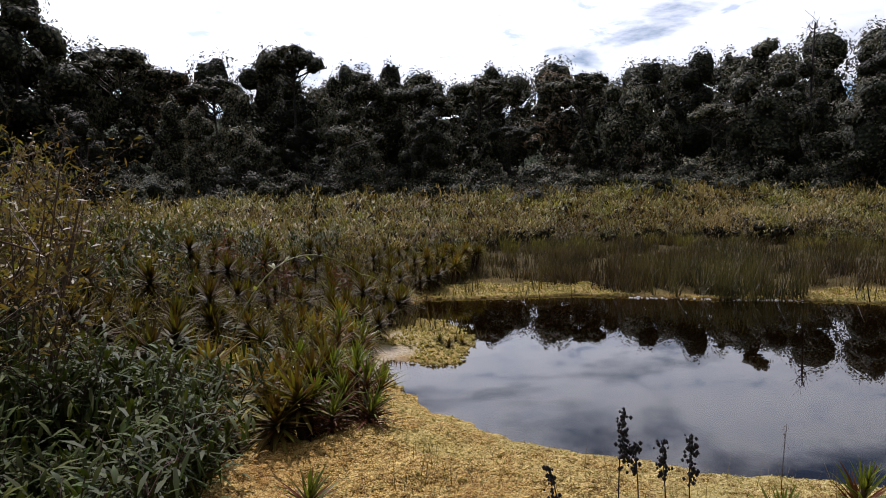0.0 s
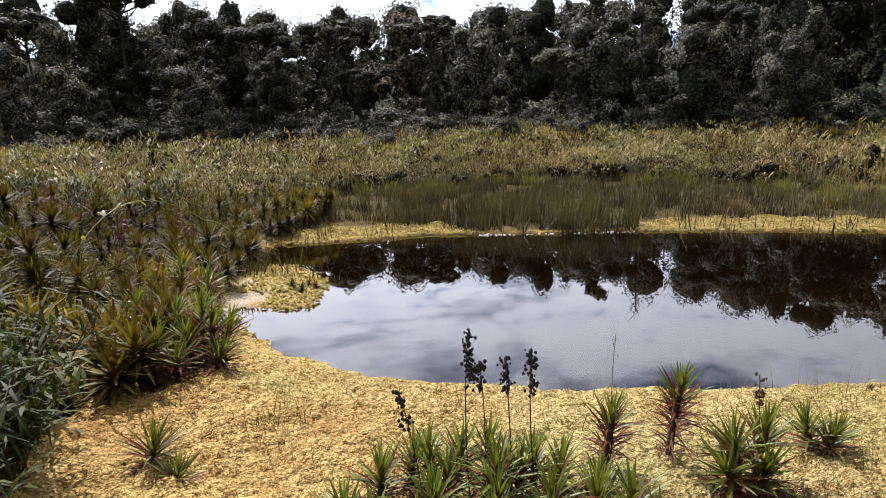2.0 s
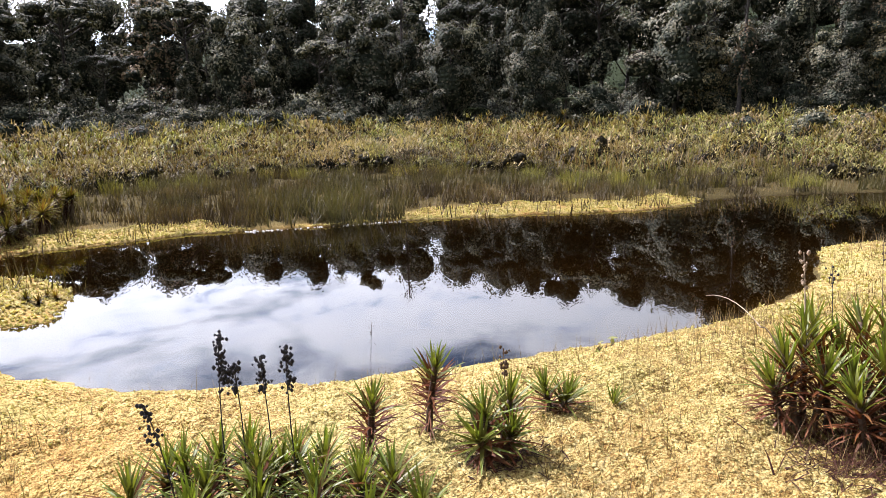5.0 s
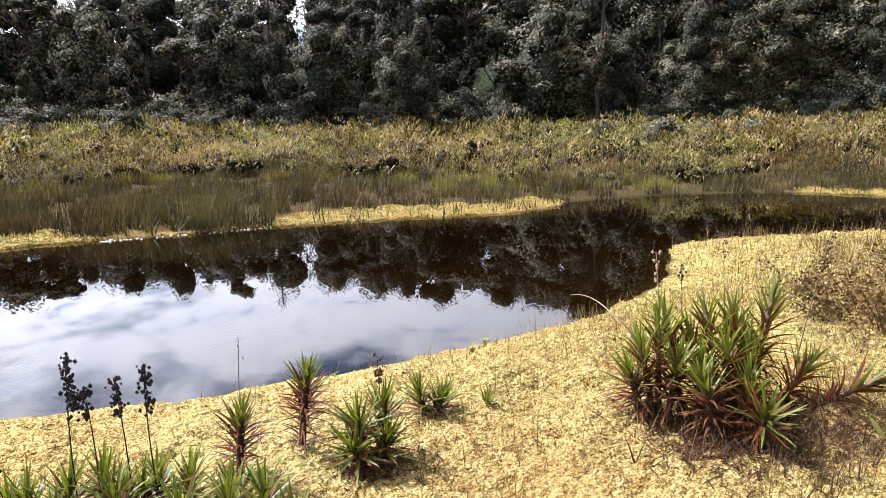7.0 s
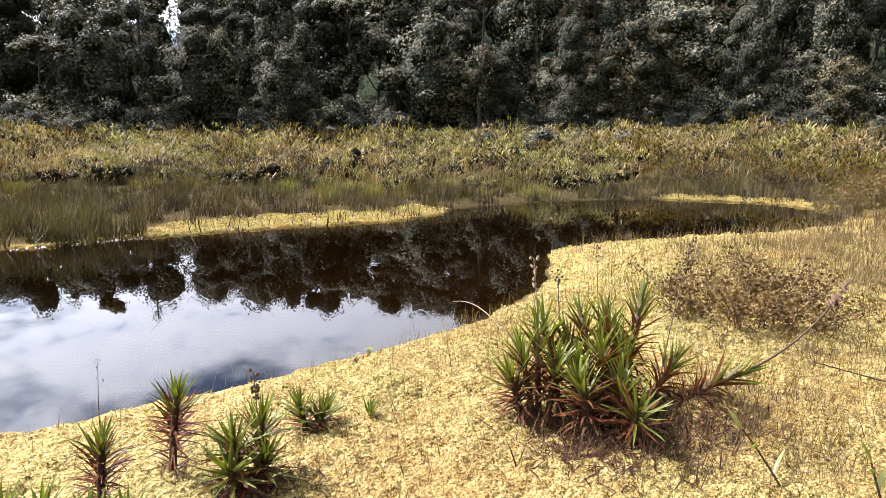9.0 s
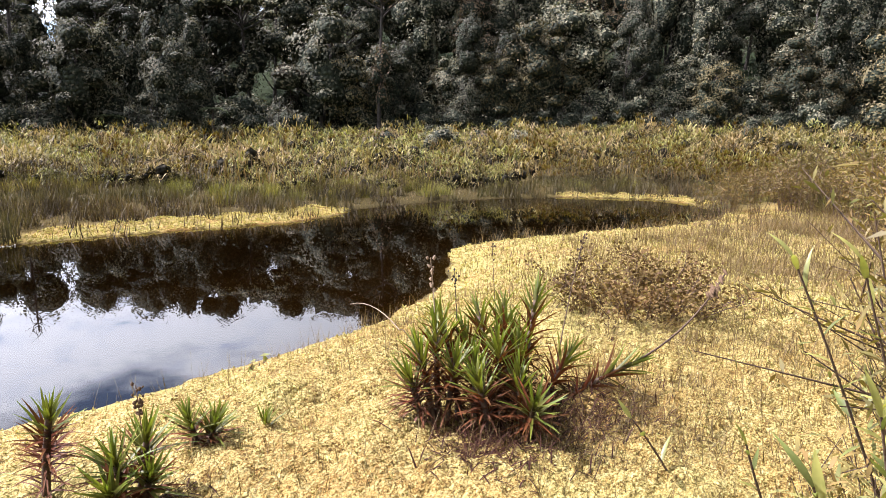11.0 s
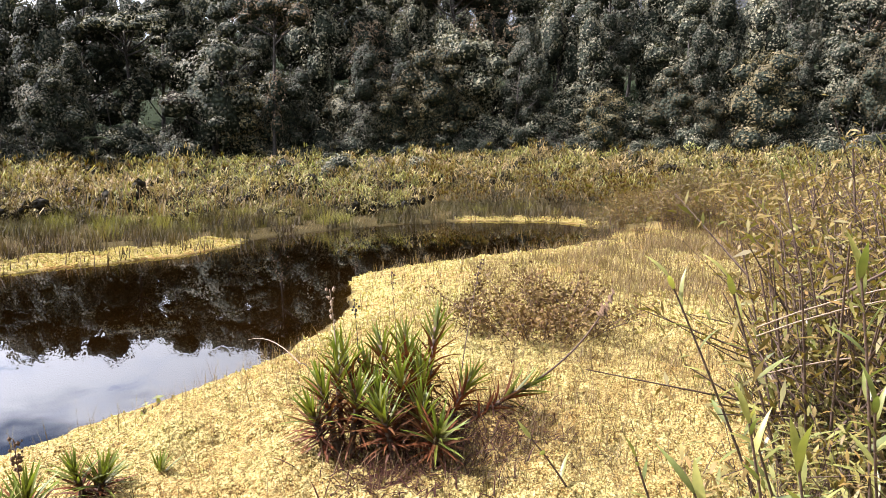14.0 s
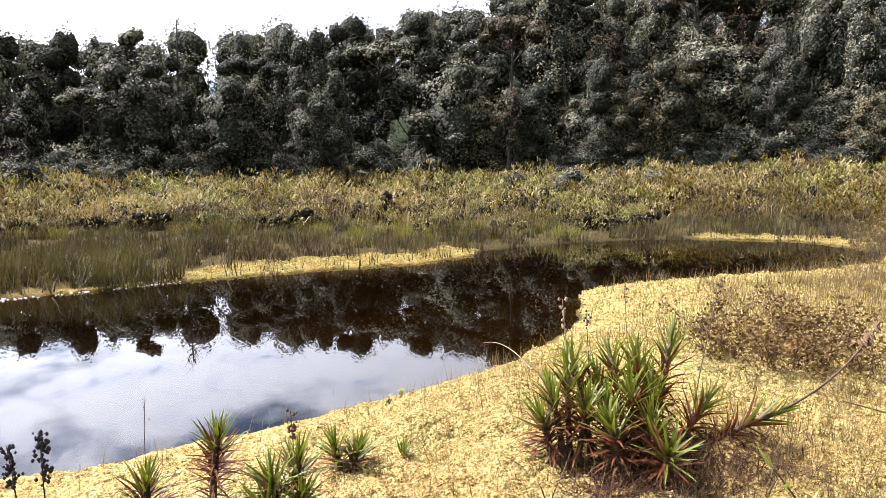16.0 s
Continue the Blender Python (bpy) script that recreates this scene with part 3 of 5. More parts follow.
def make_tree(style, height, seed, leaf, label):
    np.random.seed(seed)
    ob = thing("tree", (0, 0, 0), label, "tree", "forest trees")
    lean = np.random.normal(scale=0.3, size=2)
    h = height
    crown, core, limbs, lobes = Soup(), Soup(), Soup(), []
    u = np.random.uniform
    if style == "draped":
        w = u(0.9, 1.35)
        for k in range(11):
            z = 0.12 + 0.82 * (k + u(0.1, 0.9)) / 11
            a, wide = k * 2.4 + u(-0.5, 0.5), w * (1.0 - 0.5 * z ** 2)
            r = u(0.7, 1.1) * (1.15 - 0.35 * z)
            lobes.append(((np.cos(a) * wide * u(0.3, 0.9) + lean[0] * z, np.sin(a) * wide * u(0.3, 0.9) + lean[1] * z, h * z), (r, r, r * u(1.2, 2.1) * (1.25 - 0.6 * z))))
        count, size = 34, 0.15
    elif style == "broad":
        for k in range(12):
            a, z = k * 2.4 + u(-0.5, 0.5), 0.28 + 0.66 * (k + u(0.1, 0.9)) / 12
            wide = 2.3 * np.sin(np.pi * (0.2 + 0.75 * z)) * u(0.35, 1.0)
            r = u(0.65, 1.15)
            lobes.append(((np.cos(a) * wide + lean[0] * z, np.sin(a) * wide + lean[1] * z, h * z), (r, r, r * u(0.7, 1.05))))
        count, size = 34, 0.155
    elif style == "umbrella":
        for k in range(12):
            a, r = k * 2.4 + u(-0.3, 0.3), 2.1 * np.sqrt((k + 0.3) / 12)
            q = u(0.5, 0.9)
            lobes.append(((np.cos(a) * r + lean[0], np.sin(a) * r + lean[1], h - 0.8 - 0.26 * r ** 1.6 + u(-0.3, 0.12)), (q, q, q * u(0.5, 0.75))))
        for k in range(4):
            z, q = u(0.15, 0.6), u(0.35, 0.6)
            lobes.append(((u(-0.5, 0.5) + lean[0] * z, u(-0.5, 0.5) + lean[1] * z, h * z), (q, q, q * u(1.2, 2.2))))
        count, size = 36, 0.15
    elif style == "dome":
        for k in range(26):
            a, r = k * 2.4, 1.75 * np.sqrt((k + 0.3) / 26)
            q = u(0.42, 0.62)
            lobes.append(((np.cos(a) * r + lean[0], np.sin(a) * r + lean[1], h - 0.55 - 0.36 * r ** 2 + u(-0.25, 0.15)), (q, q, q * 0.85)))
        count, size = 50, 0.15
    elif style == "mound":
        w = u(1.2, 1.6)
        lobes = [((0, 0, h * 0.45), (w * 0.8, w * 0.75, h * 0.42))]
        for k in range(13):
            a, z = k * 2.4, 0.12 + 0.8 * (k + u(0.2, 0.8)) / 13
            r = u(0.35, 0.68)
            lobes.append(((np.cos(a) * w * (1.05 - 0.75 * z ** 2) * u(0.7, 1), np.sin(a) * w * (1.05 - 0.75 * z ** 2) * u(0.7, 1), h * z), (r, r, r * u(0.7, 1.0))))
        count, size = 80, 0.10
    elif style == "round":
        lobes = [((np.cos(k * 2.4) * 0.45 + lean[0], np.sin(k * 2.4) * 0.45 + lean[1], h - 0.65 + u(-0.25, 0.25)), (0.5, 0.5, 0.4)) for k in range(5)]
        count, size = 55, 0.2
    elif style == "back":
        lobes = [((u(-0.8, 0.8), u(-0.8, 0.8), h * z), (u(1.2, 1.6), u(1.2, 1.6), h * 0.16)) for z in (0.35, 0.58, 0.82)]
        count, size = 30, 0.18
    stem_top = h * {"mound": 0.7, "draped": 0.8, "broad": 0.85, "umbrella": 0.93, "dome": 0.88, "round": 0.94, "back": 0.7, "bare": 1.0}[style]
    p = curve((0, 0, -0.4), (lean[0], lean[1], stem_top), (lean[1] * 0.3, -lean[0] * 0.3, 0), 8)
    r0 = 0.05 + 0.008 * h
    part("trunk", Soup().add(*tube(p, np.linspace(r0, r0 * 0.3, 8), 8)), M_BARK, ob)
    if style == "bare":
        for i in range(26):
            z = u(0.45, 1.0)
            a = np.array([lean[0] * z, lean[1] * z, h * z])
            ang, ln = u(0, 6.283), u(0.5, 1.5) * (1.25 - z)
            b = a + np.array([np.cos(ang) * ln, np.sin(ang) * ln, ln * 0.9])
            limbs.add(*tube(curve(a, b, (0, 0, -0.15), 5), np.linspace(0.035, 0.012, 5), 5))
            for k in range(3):
                q = b - (b - a) * u(0, 0.5)
                limbs.add(*tube(curve(q, q + np.random.normal(scale=0.3, size=3) + np.array([0, 0, 0.25]), (0, 0, 0), 3), [0.014, 0.011, 0.008], 4))
        lobes = [((u(-0.6, 0.6), u(-0.6, 0.6), h * z), (u(0.5, 0.8), u(0.5, 0.8), 0.55)) for z in (0.25, 0.4, 0.52, 0.63, 0.74)]
        count, size = 40, 0.2
    for c, q in lobes:
        z = np.clip((c[2] - 0.7 * np.hypot(c[0], c[1])) / stem_top, 0.1, 1)
        limbs.add(*tube(curve((lean[0] * z, lean[1] * z, stem_top * z), c, (0, 0, -0.1), 4), np.linspace(0.06, 0.025, 4), 4))
        area = 12.6 * ((q[0] * q[1]) ** 1.6 / 3 + (q[0] * q[2]) ** 1.6 / 3 + (q[1] * q[2]) ** 1.6 / 3) ** 0.625
        leafy_lobe(crown, core, c, q, int(count * area), size, 0.24, 8, 6, 0.72)
    tagged(part("branchwork", limbs, M_BARK, ob), kind="stuff")
    part("crown", crown, leaf, ob)
    tagged(part("crown_shade_body", core, M_BODY, ob), kind="stuff")
    return ob


def make_understory(seed, width, height, leaf, label):
    np.random.seed(seed)
    ob = thing("forest_edge_shrub", (0, 0, 0), label, "shrub", "forest edge shrubs")
    stems = Soup()
    n = 14
    ang, rr = np.random.uniform(0, 6.283, n), width * 0.5 * np.sqrt(np.random.uniform(0, 1, n))
    c = np.stack([np.cos(ang) * rr, np.sin(ang) * rr, height * (0.25 + 0.62 * np.random.uniform(0, 1, n) * (1 - 0.5 * (2 * rr / width) ** 2))], 1)
    for q in c:
        stems.add(*tube(curve((q[0] * 0.2, q[1] * 0.2, -0.3), q, (0, 0, 0), 4), [0.04, 0.03, 0.02, 0.012], 5))
    part("branchwork", stems, M_BARK, ob)
    crown, core = Soup(), Soup()
    for q in c[:6]:
        leafy_lobe(crown, core, q * np.array([0.85, 0.85, 0.8]), np.array([0.3, 0.3, 0.24]) * width * np.random.uniform(0.7, 1.1), 180, 0.105, nu=7, nv=5, inner=0.8)
    clump_leaves(crown, c, np.random.uniform(0.3, 0.5, n) * width / 2.4, 26, 0.105)
    part("foliage", crown, leaf, ob)
    tagged(part("inner_shade_body", core, M_BODY, ob), kind="stuff")
    return ob


def make_tree_fern(seed, height):
    np.random.seed(seed)
    ob = thing("tree_fern", (0, 0, 0), "tree fern with a drooping crown of pale green fronds", "tree fern")
    part("trunk", Soup().add(*tube(curve((0, 0, -0.3), (0.05, 0.05, height), (0.05, 0, 0), 5), [0.09, 0.08, 0.075, 0.07, 0.07], 7)), M_BARK, ob)
    fr = Soup()
    for i in range(16):
        ang = i * 2.399
        d = np.array([np.cos(ang), np.sin(ang), 0.55])
        s = np.linspace(0.08, 1, 26)
        ln = np.random.uniform(0.9, 1.25)
        c = np.array([0.05, 0.05, height]) + unit(d)[None] * (ln * s)[:, None]
        c[:, 2] -= 0.75 * ln * s ** 2
        side = unit(np.cross(d, (0, 0, 1)))
        for sg in (-1, 1):
            w = 0.22 * np.sin(np.pi * (0.1 + 0.88 * s))
            fr.add(*blades(c, np.tile(side * sg, (26, 1)) + d * 0.3, w, 0.055, 0.3, 1))
    part("fronds", fr, M_FERN, ob)
    return ob


def put(protos, spots, seed, tilt=0.0):
    """Copies of the first things at (x, y, scale), the first thing itself at the first spot it takes."""
    rs, used = random.Random(seed), set()
    for x, y, s, k in spots:
        ob = protos[k % len(protos)]
        m = pose(x, y, gz(x, y), rs.uniform(-tilt, tilt), rs.uniform(-tilt, tilt), rs.uniform(0, 360))
        if ob in used:
            c = copy_thing(ob, m)
        else:
            used.add(ob)
            c = ob
            c.matrix_basis = m
        c.scale = (s * rs.uniform(0.9, 1.12), s * rs.uniform(0.9, 1.12), s)


def rim_distance(az):
    return float(np.interp(az, [-60, -30, 0, 22, 40, 60, 100], [37, 37, 37.5, 38.5, 41, 47, 47]))


def skyline(az):
    """Height of the canopy's top over the water, for trees 45 m off."""
    return float(np.interp(az, [-60, -34, -30, -26, -22, -17, -13, -9, -5, 1, 4, 8, 14, 18, 22, 26, 30, 35, 38, 41, 43, 45, 48, 55, 100],
                           [13.5, 12.6, 11.0, 9.1, 9.0, 8.6, 8.4, 8.6, 8.6, 8.6, 8.1, 8.5, 8.4, 8.7, 9.2, 8.7, 9.4, 9.6, 10.1, 10.2, 9.2, 10.6, 11.4, 12.0, 12.5]))


def build_forest():
    broad = [make_tree("broad", 9.0, s, l, n) for s, l, n in ((11, M_FOREST, "dark green broadleaf tree in dense forest"), (12, M_FOREST, "dark green broadleaf tree in dense forest"),
                                                             (13, M_FOREST_LIGHT, "grey-green broadleaf tree in dense forest"), (14, M_FOREST, "dark green broadleaf tree in dense forest"), (15, M_FOREST_BROWN, "brownish olive broadleaf tree in dense forest"))]
    column = [make_tree("draped", 9.0, s, l, "tall forest tree draped in dark climbing vines") for s, l in ((21, M_FOREST), (22, M_FOREST), (23, M_FOREST), (24, M_FOREST_LIGHT))]
    umb = [make_tree("umbrella", 9.0, s, l, n) for s, l, n in ((31, M_FOREST, "forest tree with a flat spreading dark crown"), (32, M_FOREST_BROWN, "forest tree with a flat brownish crown"), (33, M_FOREST_LIGHT, "forest tree with a pale flat crown"))]
    under = [make_understory(41, 2.6, 2.2, M_FOREST_LIGHT, "grey-green shrub at the forest edge"), make_understory(42, 2.2, 2.8, M_FOREST, "dark rounded shrub at the forest edge"),
             make_understory(43, 3.0, 1.9, M_FOREST_LIGHT, "grey-green shrub at the forest edge"), make_understory(44, 2.4, 3.2, M_FOREST, "dark rounded shrub at the forest edge")]
    back = [make_tree("back", 9.0, 61 + i, M_FOREST, "dark green broadleaf tree in dense forest") for i in range(3)]
    rs = random.Random(5)
    behind = []
    mixed = [broad[0], column[0], broad[1], column[1], broad[2], column[2], broad[3], umb[0], column[3], broad[4], umb[2], column[0], column[1], umb[1], column[3]]
    spots = []
    for row, (off, step, share, lo, hi) in enumerate([(2.0, 4.4, 0.66, -42, 105), (5.5, 3.9, 0.94, -42, 105), (10.0, 2.9, 1.06, -42, 105), (16, 2.3, 1.04, -42, 105), (27, 4.5, 1.0, 34, 105), (36, 5.0, 1.05, 40, 105), (46, 6.0, 1.05, 42, 105)]):
        az = lo
        while az < hi:
            dist = rim_distance(az) + off + rs.uniform(-1.2, 1.2)
            x, y = dist * math.sin(radians(az)), dist * math.cos(radians(az))
            top = 1.7 + (skyline(az) - 1.7) * dist / 45 - gz(x, y)
            if row > 2:
                top = min(top, 11.0)
            h = top * share * (rs.uniform(0.9, 1.12) if row > 1 else rs.uniform(0.62, 1.15))
            if not (abs(az - 7.1) < 1.3 and row < 3) and not (abs(az - 26.4) < 1.0 and row < 3):
                (behind if row > 2 else spots).append((x, y, max(h, 3.5) / 9.0, len(spots) if len(spots) < len(mixed) else rs.randrange(len(mixed))))
            az += math.degrees(step * (1.0 if az < 34 else 1.35) * rs.uniform(0.75, 1.25) / dist)
    put(mixed, spots, 6)
    put(back, behind, 13)
    spots = []
    az = -42
    while az < 105:
        dist = rim_distance(az) + rs.uniform(-1.0, 1.6)
        spots.append((dist * math.sin(radians(az)), dist * math.cos(radians(az)), rs.uniform(0.55, 1.15), rs.randrange(4)))
        if len(spots) % 2:
            far = dist + rs.uniform(2.5, 6)
            spots.append((far * math.sin(radians(az)), far * math.cos(radians(az)), rs.uniform(1.0, 1.5), rs.randrange(4)))
        az += math.degrees(1.0 * rs.uniform(0.7, 1.3) / dist)
    put(under, spots, 7)
    # the closed wood behind the front trees
    np.random.seed(77)
    n = 1000
    az = np.random.uniform(-50, 110, n)
    far = np.array([rim_distance(a) for a in az]) + np.random.uniform(9, 21, n)
    far[600:] = np.where(az[600:] > 35, far[600:] + np.random.uniform(0, 35, 400), far[600:])
    cx, cy = far * np.sin(np.radians(az)), far * np.cos(np.radians(az))
    base = ground_z(cx, cy)
    top = np.array([1.7 + (skyline(a) - 1.7) * min(f, 62) / 45 for a, f in zip(az, far)]) * 0.88
    cz = base + np.maximum(top - base, 3.0) * np.random.uniform(0.02, 0.97, n)
    woods, inner = Soup(), Soup()
    for q in range(n):
        leafy_lobe(woods, inner, (cx[q], cy[q], cz[q]), np.random.uniform(0.9, 1.7, 3), 170, 0.18, nu=6, nv=4, inner=0.34)
    alone("far_woods", woods, M_FOREST, "dense dark forest foliage behind the front trees", "forest")
    # Lumps added behind the leaves, with the wood's shade in their colour.
    alone("far_woods_shade_bodies", inner, M_BODY, "dark lumps filling the forest behind, coloured as its inner shade", "forest")
    # trees that stand out against the sky
    dome = make_tree("dome", 10.6, 35, M_FOREST, "tall tree with a broad dark dome crown above the forest")
    put([dome], [(-8.75, 44.2, 1.0, 0)], 8)
    dome.scale = (1.02, 1.02, 0.95)
    put([make_tree("round", 9.7, 36, M_FOREST, "slender tree with a small round crown above the forest")], [(19.6, 42.2, 1.0, 0)], 9)
    put([make_tree("bare", 10.3, 37, M_FOREST, "half-bare forest tree with thin upright twigs")], [(21.6, 41.6, 1.0, 0)], 10)
    brown = make_tree("umbrella", 10.6, 38, M_FOREST_BROWN, "tall forest tree with a brown crown on a bare pale trunk")
    put([brown], [(35.0, 26.2, 1.0, 0)], 11)
    mounds = [make_tree("mound", 4.6, 71 + i, m, "rounded tree smothered in olive climbing vines") for i, m in enumerate((M_VINE, M_FOREST_LIGHT, M_FOREST, M_VINE))]
    spots = []
    for i in range(42):
        az = rs.uniform(46, 105) if i < 34 else rs.uniform(-30, 44)
        dist = rim_distance(az) + rs.uniform(0.0, 4.5)
        spots.append((dist * math.sin(radians(az)), dist * math.cos(radians(az)), rs.uniform(0.75, 1.75), rs.randrange(4) if i < 34 else 2))
    put(mounds, spots, 15)
    put([make_understory(45, 2.0, 1.7, M_FOREST_LIGHT, "dark leafy bush standing out of the marsh"), make_understory(46, 2.4, 1.5, M_FOREST_BROWN, "brownish twiggy bush standing out of the marsh")],
        [(25.8, 16.1, 0.95, 0), (24.6, 17.9, 0.85, 1), (27.5, 15.2, 0.8, 1), (4.1, 31.5, 0.9, 1), (30.5, 14.2, 0.7, 0)], 14)
    ferns = [make_tree_fern(51, 1.7)]
    put(ferns, [(26.1, 30.6, 1.15, 0), (22.0, 33.5, 0.9, 0), (41.5, 24.0, 0.95, 0)], 12)


build_forest()


TABLE = np.random.RandomState(9).uniform(-1, 1, (128, 128))


def lattice(x, y, step):
    """Smooth random relief with lumps about one step across."""
    x, y = x / step, y / step
    i, j = np.floor(x).astype(int), np.floor(y).astype(int)
    u, v = smooth(x - i), smooth(y - j)
    a, b, c, d = TABLE[i % 128, j % 128], TABLE[(i + 1) % 128, j % 128], TABLE[i % 128, (j + 1) % 128], TABLE[(i + 1) % 128, (j + 1) % 128]
    return (a * (1 - u) + b * u) * (1 - v) + (c * (1 - u) + d * u) * v


# ---- marsh beyond the pool ----
def tile(soup, arrays, x, y, z, s, turn):
    v, f, a = arrays
    c, n = math.cos(turn), math.sin(turn)
    w = v * s
    soup.add(np.stack([w[:, 0] * c - w[:, 1] * n + x, w[:, 0] * n + w[:, 1] * c + y, w[:, 2] + z], 1), f, a)


def shrub_clump(n, seed, leaf):
    """A domed bush: short blades standing out of rounded dark masses."""
    np.random.seed(seed)
    s, core = Soup(), Soup()
    k = 4
    for i in range(k):
        ang = i * 1.9 + np.random.uniform(-0.5, 0.5)
        rr = 0.36 * np.sqrt(i / k)
        q = np.array([np.cos(ang) * rr, np.sin(ang) * rr, np.random.uniform(0.22, 0.45)])
        size3 = np.random.uniform(0.2, 0.36, 3)
        m = n // k
        d = unit(np.random.normal(size=(m, 3)) + np.array([0, 0, 0.55]))
        base = q + d * size3 * np.random.uniform(0.7, 1.0, (m, 1))
        out = d + np.random.normal(scale=0.55, size=(m, 3)) + np.array([0, 0, 0.35])
        s.add(*blades(base, out, leaf * np.random.uniform(0.6, 1.5, m), leaf * np.random.uniform(0.2, 0.34, m), 0.25, 1, shape="leaf"))
        # Lump added under the blades; its dark colour paints the bush's shade.
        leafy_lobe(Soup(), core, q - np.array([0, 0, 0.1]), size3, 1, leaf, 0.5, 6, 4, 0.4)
    return s.arrays(), core.arrays()


def grass_clump(n, seed, wide=0.025):
    np.random.seed(seed)
    s = Soup()
    ang, rr = np.random.uniform(0, 6.283, n), 0.4 * np.sqrt(np.random.uniform(0, 1, n))
    base = np.stack([np.cos(ang) * rr, np.sin(ang) * rr, 0 * rr], 1)
    d = base * 0.8 + np.random.normal(scale=0.15, size=(n, 3)) + np.array([0, 0, 1.0])
    s.add(*blades(base, d, np.random.uniform(0.45, 1.0, n), wide, np.random.uniform(0.05, 0.4, n), 2))
    return s.arrays()


def rosette_clump(heads, seed):
    np.random.seed(seed)
    s = Soup()
    for _ in range(heads):
        ang, rr = np.random.uniform(0, 6.283), 0.5 * np.sqrt(np.random.uniform())
        n = 20
        th, ph = np.random.uniform(0.15, 1.5, n), np.random.uniform(0, 6.283, n)
        d = np.stack([np.sin(th) * np.cos(ph), np.sin(th) * np.sin(ph), np.cos(th)], 1)
        s.add(*blades(np.tile([np.cos(ang) * rr, np.sin(ang) * rr, np.random.uniform(0.45, 0.9)], (n, 1)), d, np.random.uniform(0.16, 0.26, n), 0.028, 0.25, 1))
    return s.arrays()


def marsh_start(az):
    return float(np.interp(az, [-60, -20, -6, 0, 8, 22, 38, 42, 50, 60, 75, 85, 92, 100], [9, 11, 13, 16.5, 18.5, 20.5, 18.5, 15.5, 16.5, 18, 19.5, 17.5, 15, 12]))


def build_marsh():
    rs = random.Random(21)
    shrubs, inner, grass, heads = Soup(), Soup(), Soup(), Soup()
    sa, ga, ra = [shrub_clump(150, 60 + i, 0.11) for i in range(6)], [grass_clump(80, 70 + i, 0.022) for i in range(4)], [rosette_clump(6, 80 + i) for i in range(4)]
    wide = [shrub_clump(110, 90 + i, 0.14) for i in range(5)]
    n = 0
    while n < 2300:
        az = rs.uniform(-50, 107)
        lo, hi = marsh_start(az), rim_distance(az) + 0.5
        q = rs.random() ** 1.6
        dist = lo + (hi - lo) * q
        x, y = dist * math.sin(radians(az)), dist * math.cos(radians(az))
        n += 1
        z, patch = gz(x, y), noise.noise((x * 0.16, y * 0.16, 3.0))
        front = dist - lo
        s = (0.62 + 0.38 * min(front / 8, 1)) * rs.uniform(0.55, 1.5) * (1.0 + 0.35 * noise.noise((x * 0.4, y * 0.4, 9.0)))
        if 37 < az < 58 and front < 4.2 and rs.random() < 0.7:
            tile(grass, rs.choice(ga), x, y, z, s * 0.58, rs.uniform(0, 6.28))
            continue
        kind = rs.random() + 0.7 * patch
        if front < 2.2:
            kind -= 0.22
        if az > 66 and front < 7:
            kind -= 0.45
        if kind < 0.14:
            tile(heads, rs.choice(ra), x, y, z, s * 1.05, rs.uniform(0, 6.28))
        elif kind < 0.95:
            bush, turn = rs.choice(sa if front < 4.5 else wide), rs.uniform(0, 6.28)
            tile(shrubs, bush[0], x, y, z, s * 1.15, turn)
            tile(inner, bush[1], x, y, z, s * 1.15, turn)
        else:
            tile(grass, rs.choice(ga), x, y, z, s, rs.uniform(0, 6.28))
    for i in range(150):
        az = rs.uniform(-8, 100)
        dist = marsh_start(az) + rs.uniform(-1.6, 1.4)
        x, y = dist * math.sin(radians(az)), dist * math.cos(radians(az))
        if pool_distance(np.array([x]), np.array([y]))[0] > 0.35:
            tile(grass, rs.choice(ga), x, y, gz(x, y), rs.uniform(0.3, 0.6), rs.uniform(0, 6.28))
    dark = Soup()
    for i in range(360):
        az = rs.choice([rs.uniform(-6, 105), rs.uniform(26, 40), rs.uniform(68, 92)])
        dist = marsh_start(az) + abs(rs.gauss(0, 2.2)) + (0 if i % 3 else rs.uniform(0, 10))
        x, y = dist * math.sin(radians(az)), dist * math.cos(radians(az))
        tile(dark, rs.choice(sa)[0], x, y, gz(x, y) - 0.05, rs.uniform(0.6, 1.1), rs.uniform(0, 6.28))
    alone("dark_marsh_shrubs", dark, M_DARK_MARSH, "dark reddish brown clumps among the bog shrubs", "marsh plants")
    np.random.seed(23)
    m = 12000
    az = np.random.uniform(-50, 107, m)
    lo = np.vectorize(marsh_start)(az)
    dist = lo + (np.vectorize(rim_distance)(az) - lo) * np.random.uniform(0, 1, m) ** 1.5
    x, y = dist * np.sin(np.radians(az)), dist * np.cos(np.radians(az))
    base = np.stack([x, y, ground_z(x, y) + 0.3 + 0.35 * np.clip((dist - lo) / 8, 0, 1)], 1)
    straw = Soup().add(*blades(base, np.random.normal(scale=0.3, size=(m, 3)) + np.array([0, 0, 1.0]), np.random.uniform(0.2, 0.55, m), np.random.uniform(0.02, 0.045, m), 0.15, 1))
    alone("marsh_stalks", straw, M_GRASS, "straw-coloured stalks standing in the marsh", "stalks")
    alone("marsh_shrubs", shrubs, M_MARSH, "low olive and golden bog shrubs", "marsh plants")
    alone("marsh_shrub_shade_bodies", inner, M_HEART, "dark lumps inside the bog shrubs, coloured as their inner shade", "marsh plants")
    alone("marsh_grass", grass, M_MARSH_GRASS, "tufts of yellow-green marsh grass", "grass")
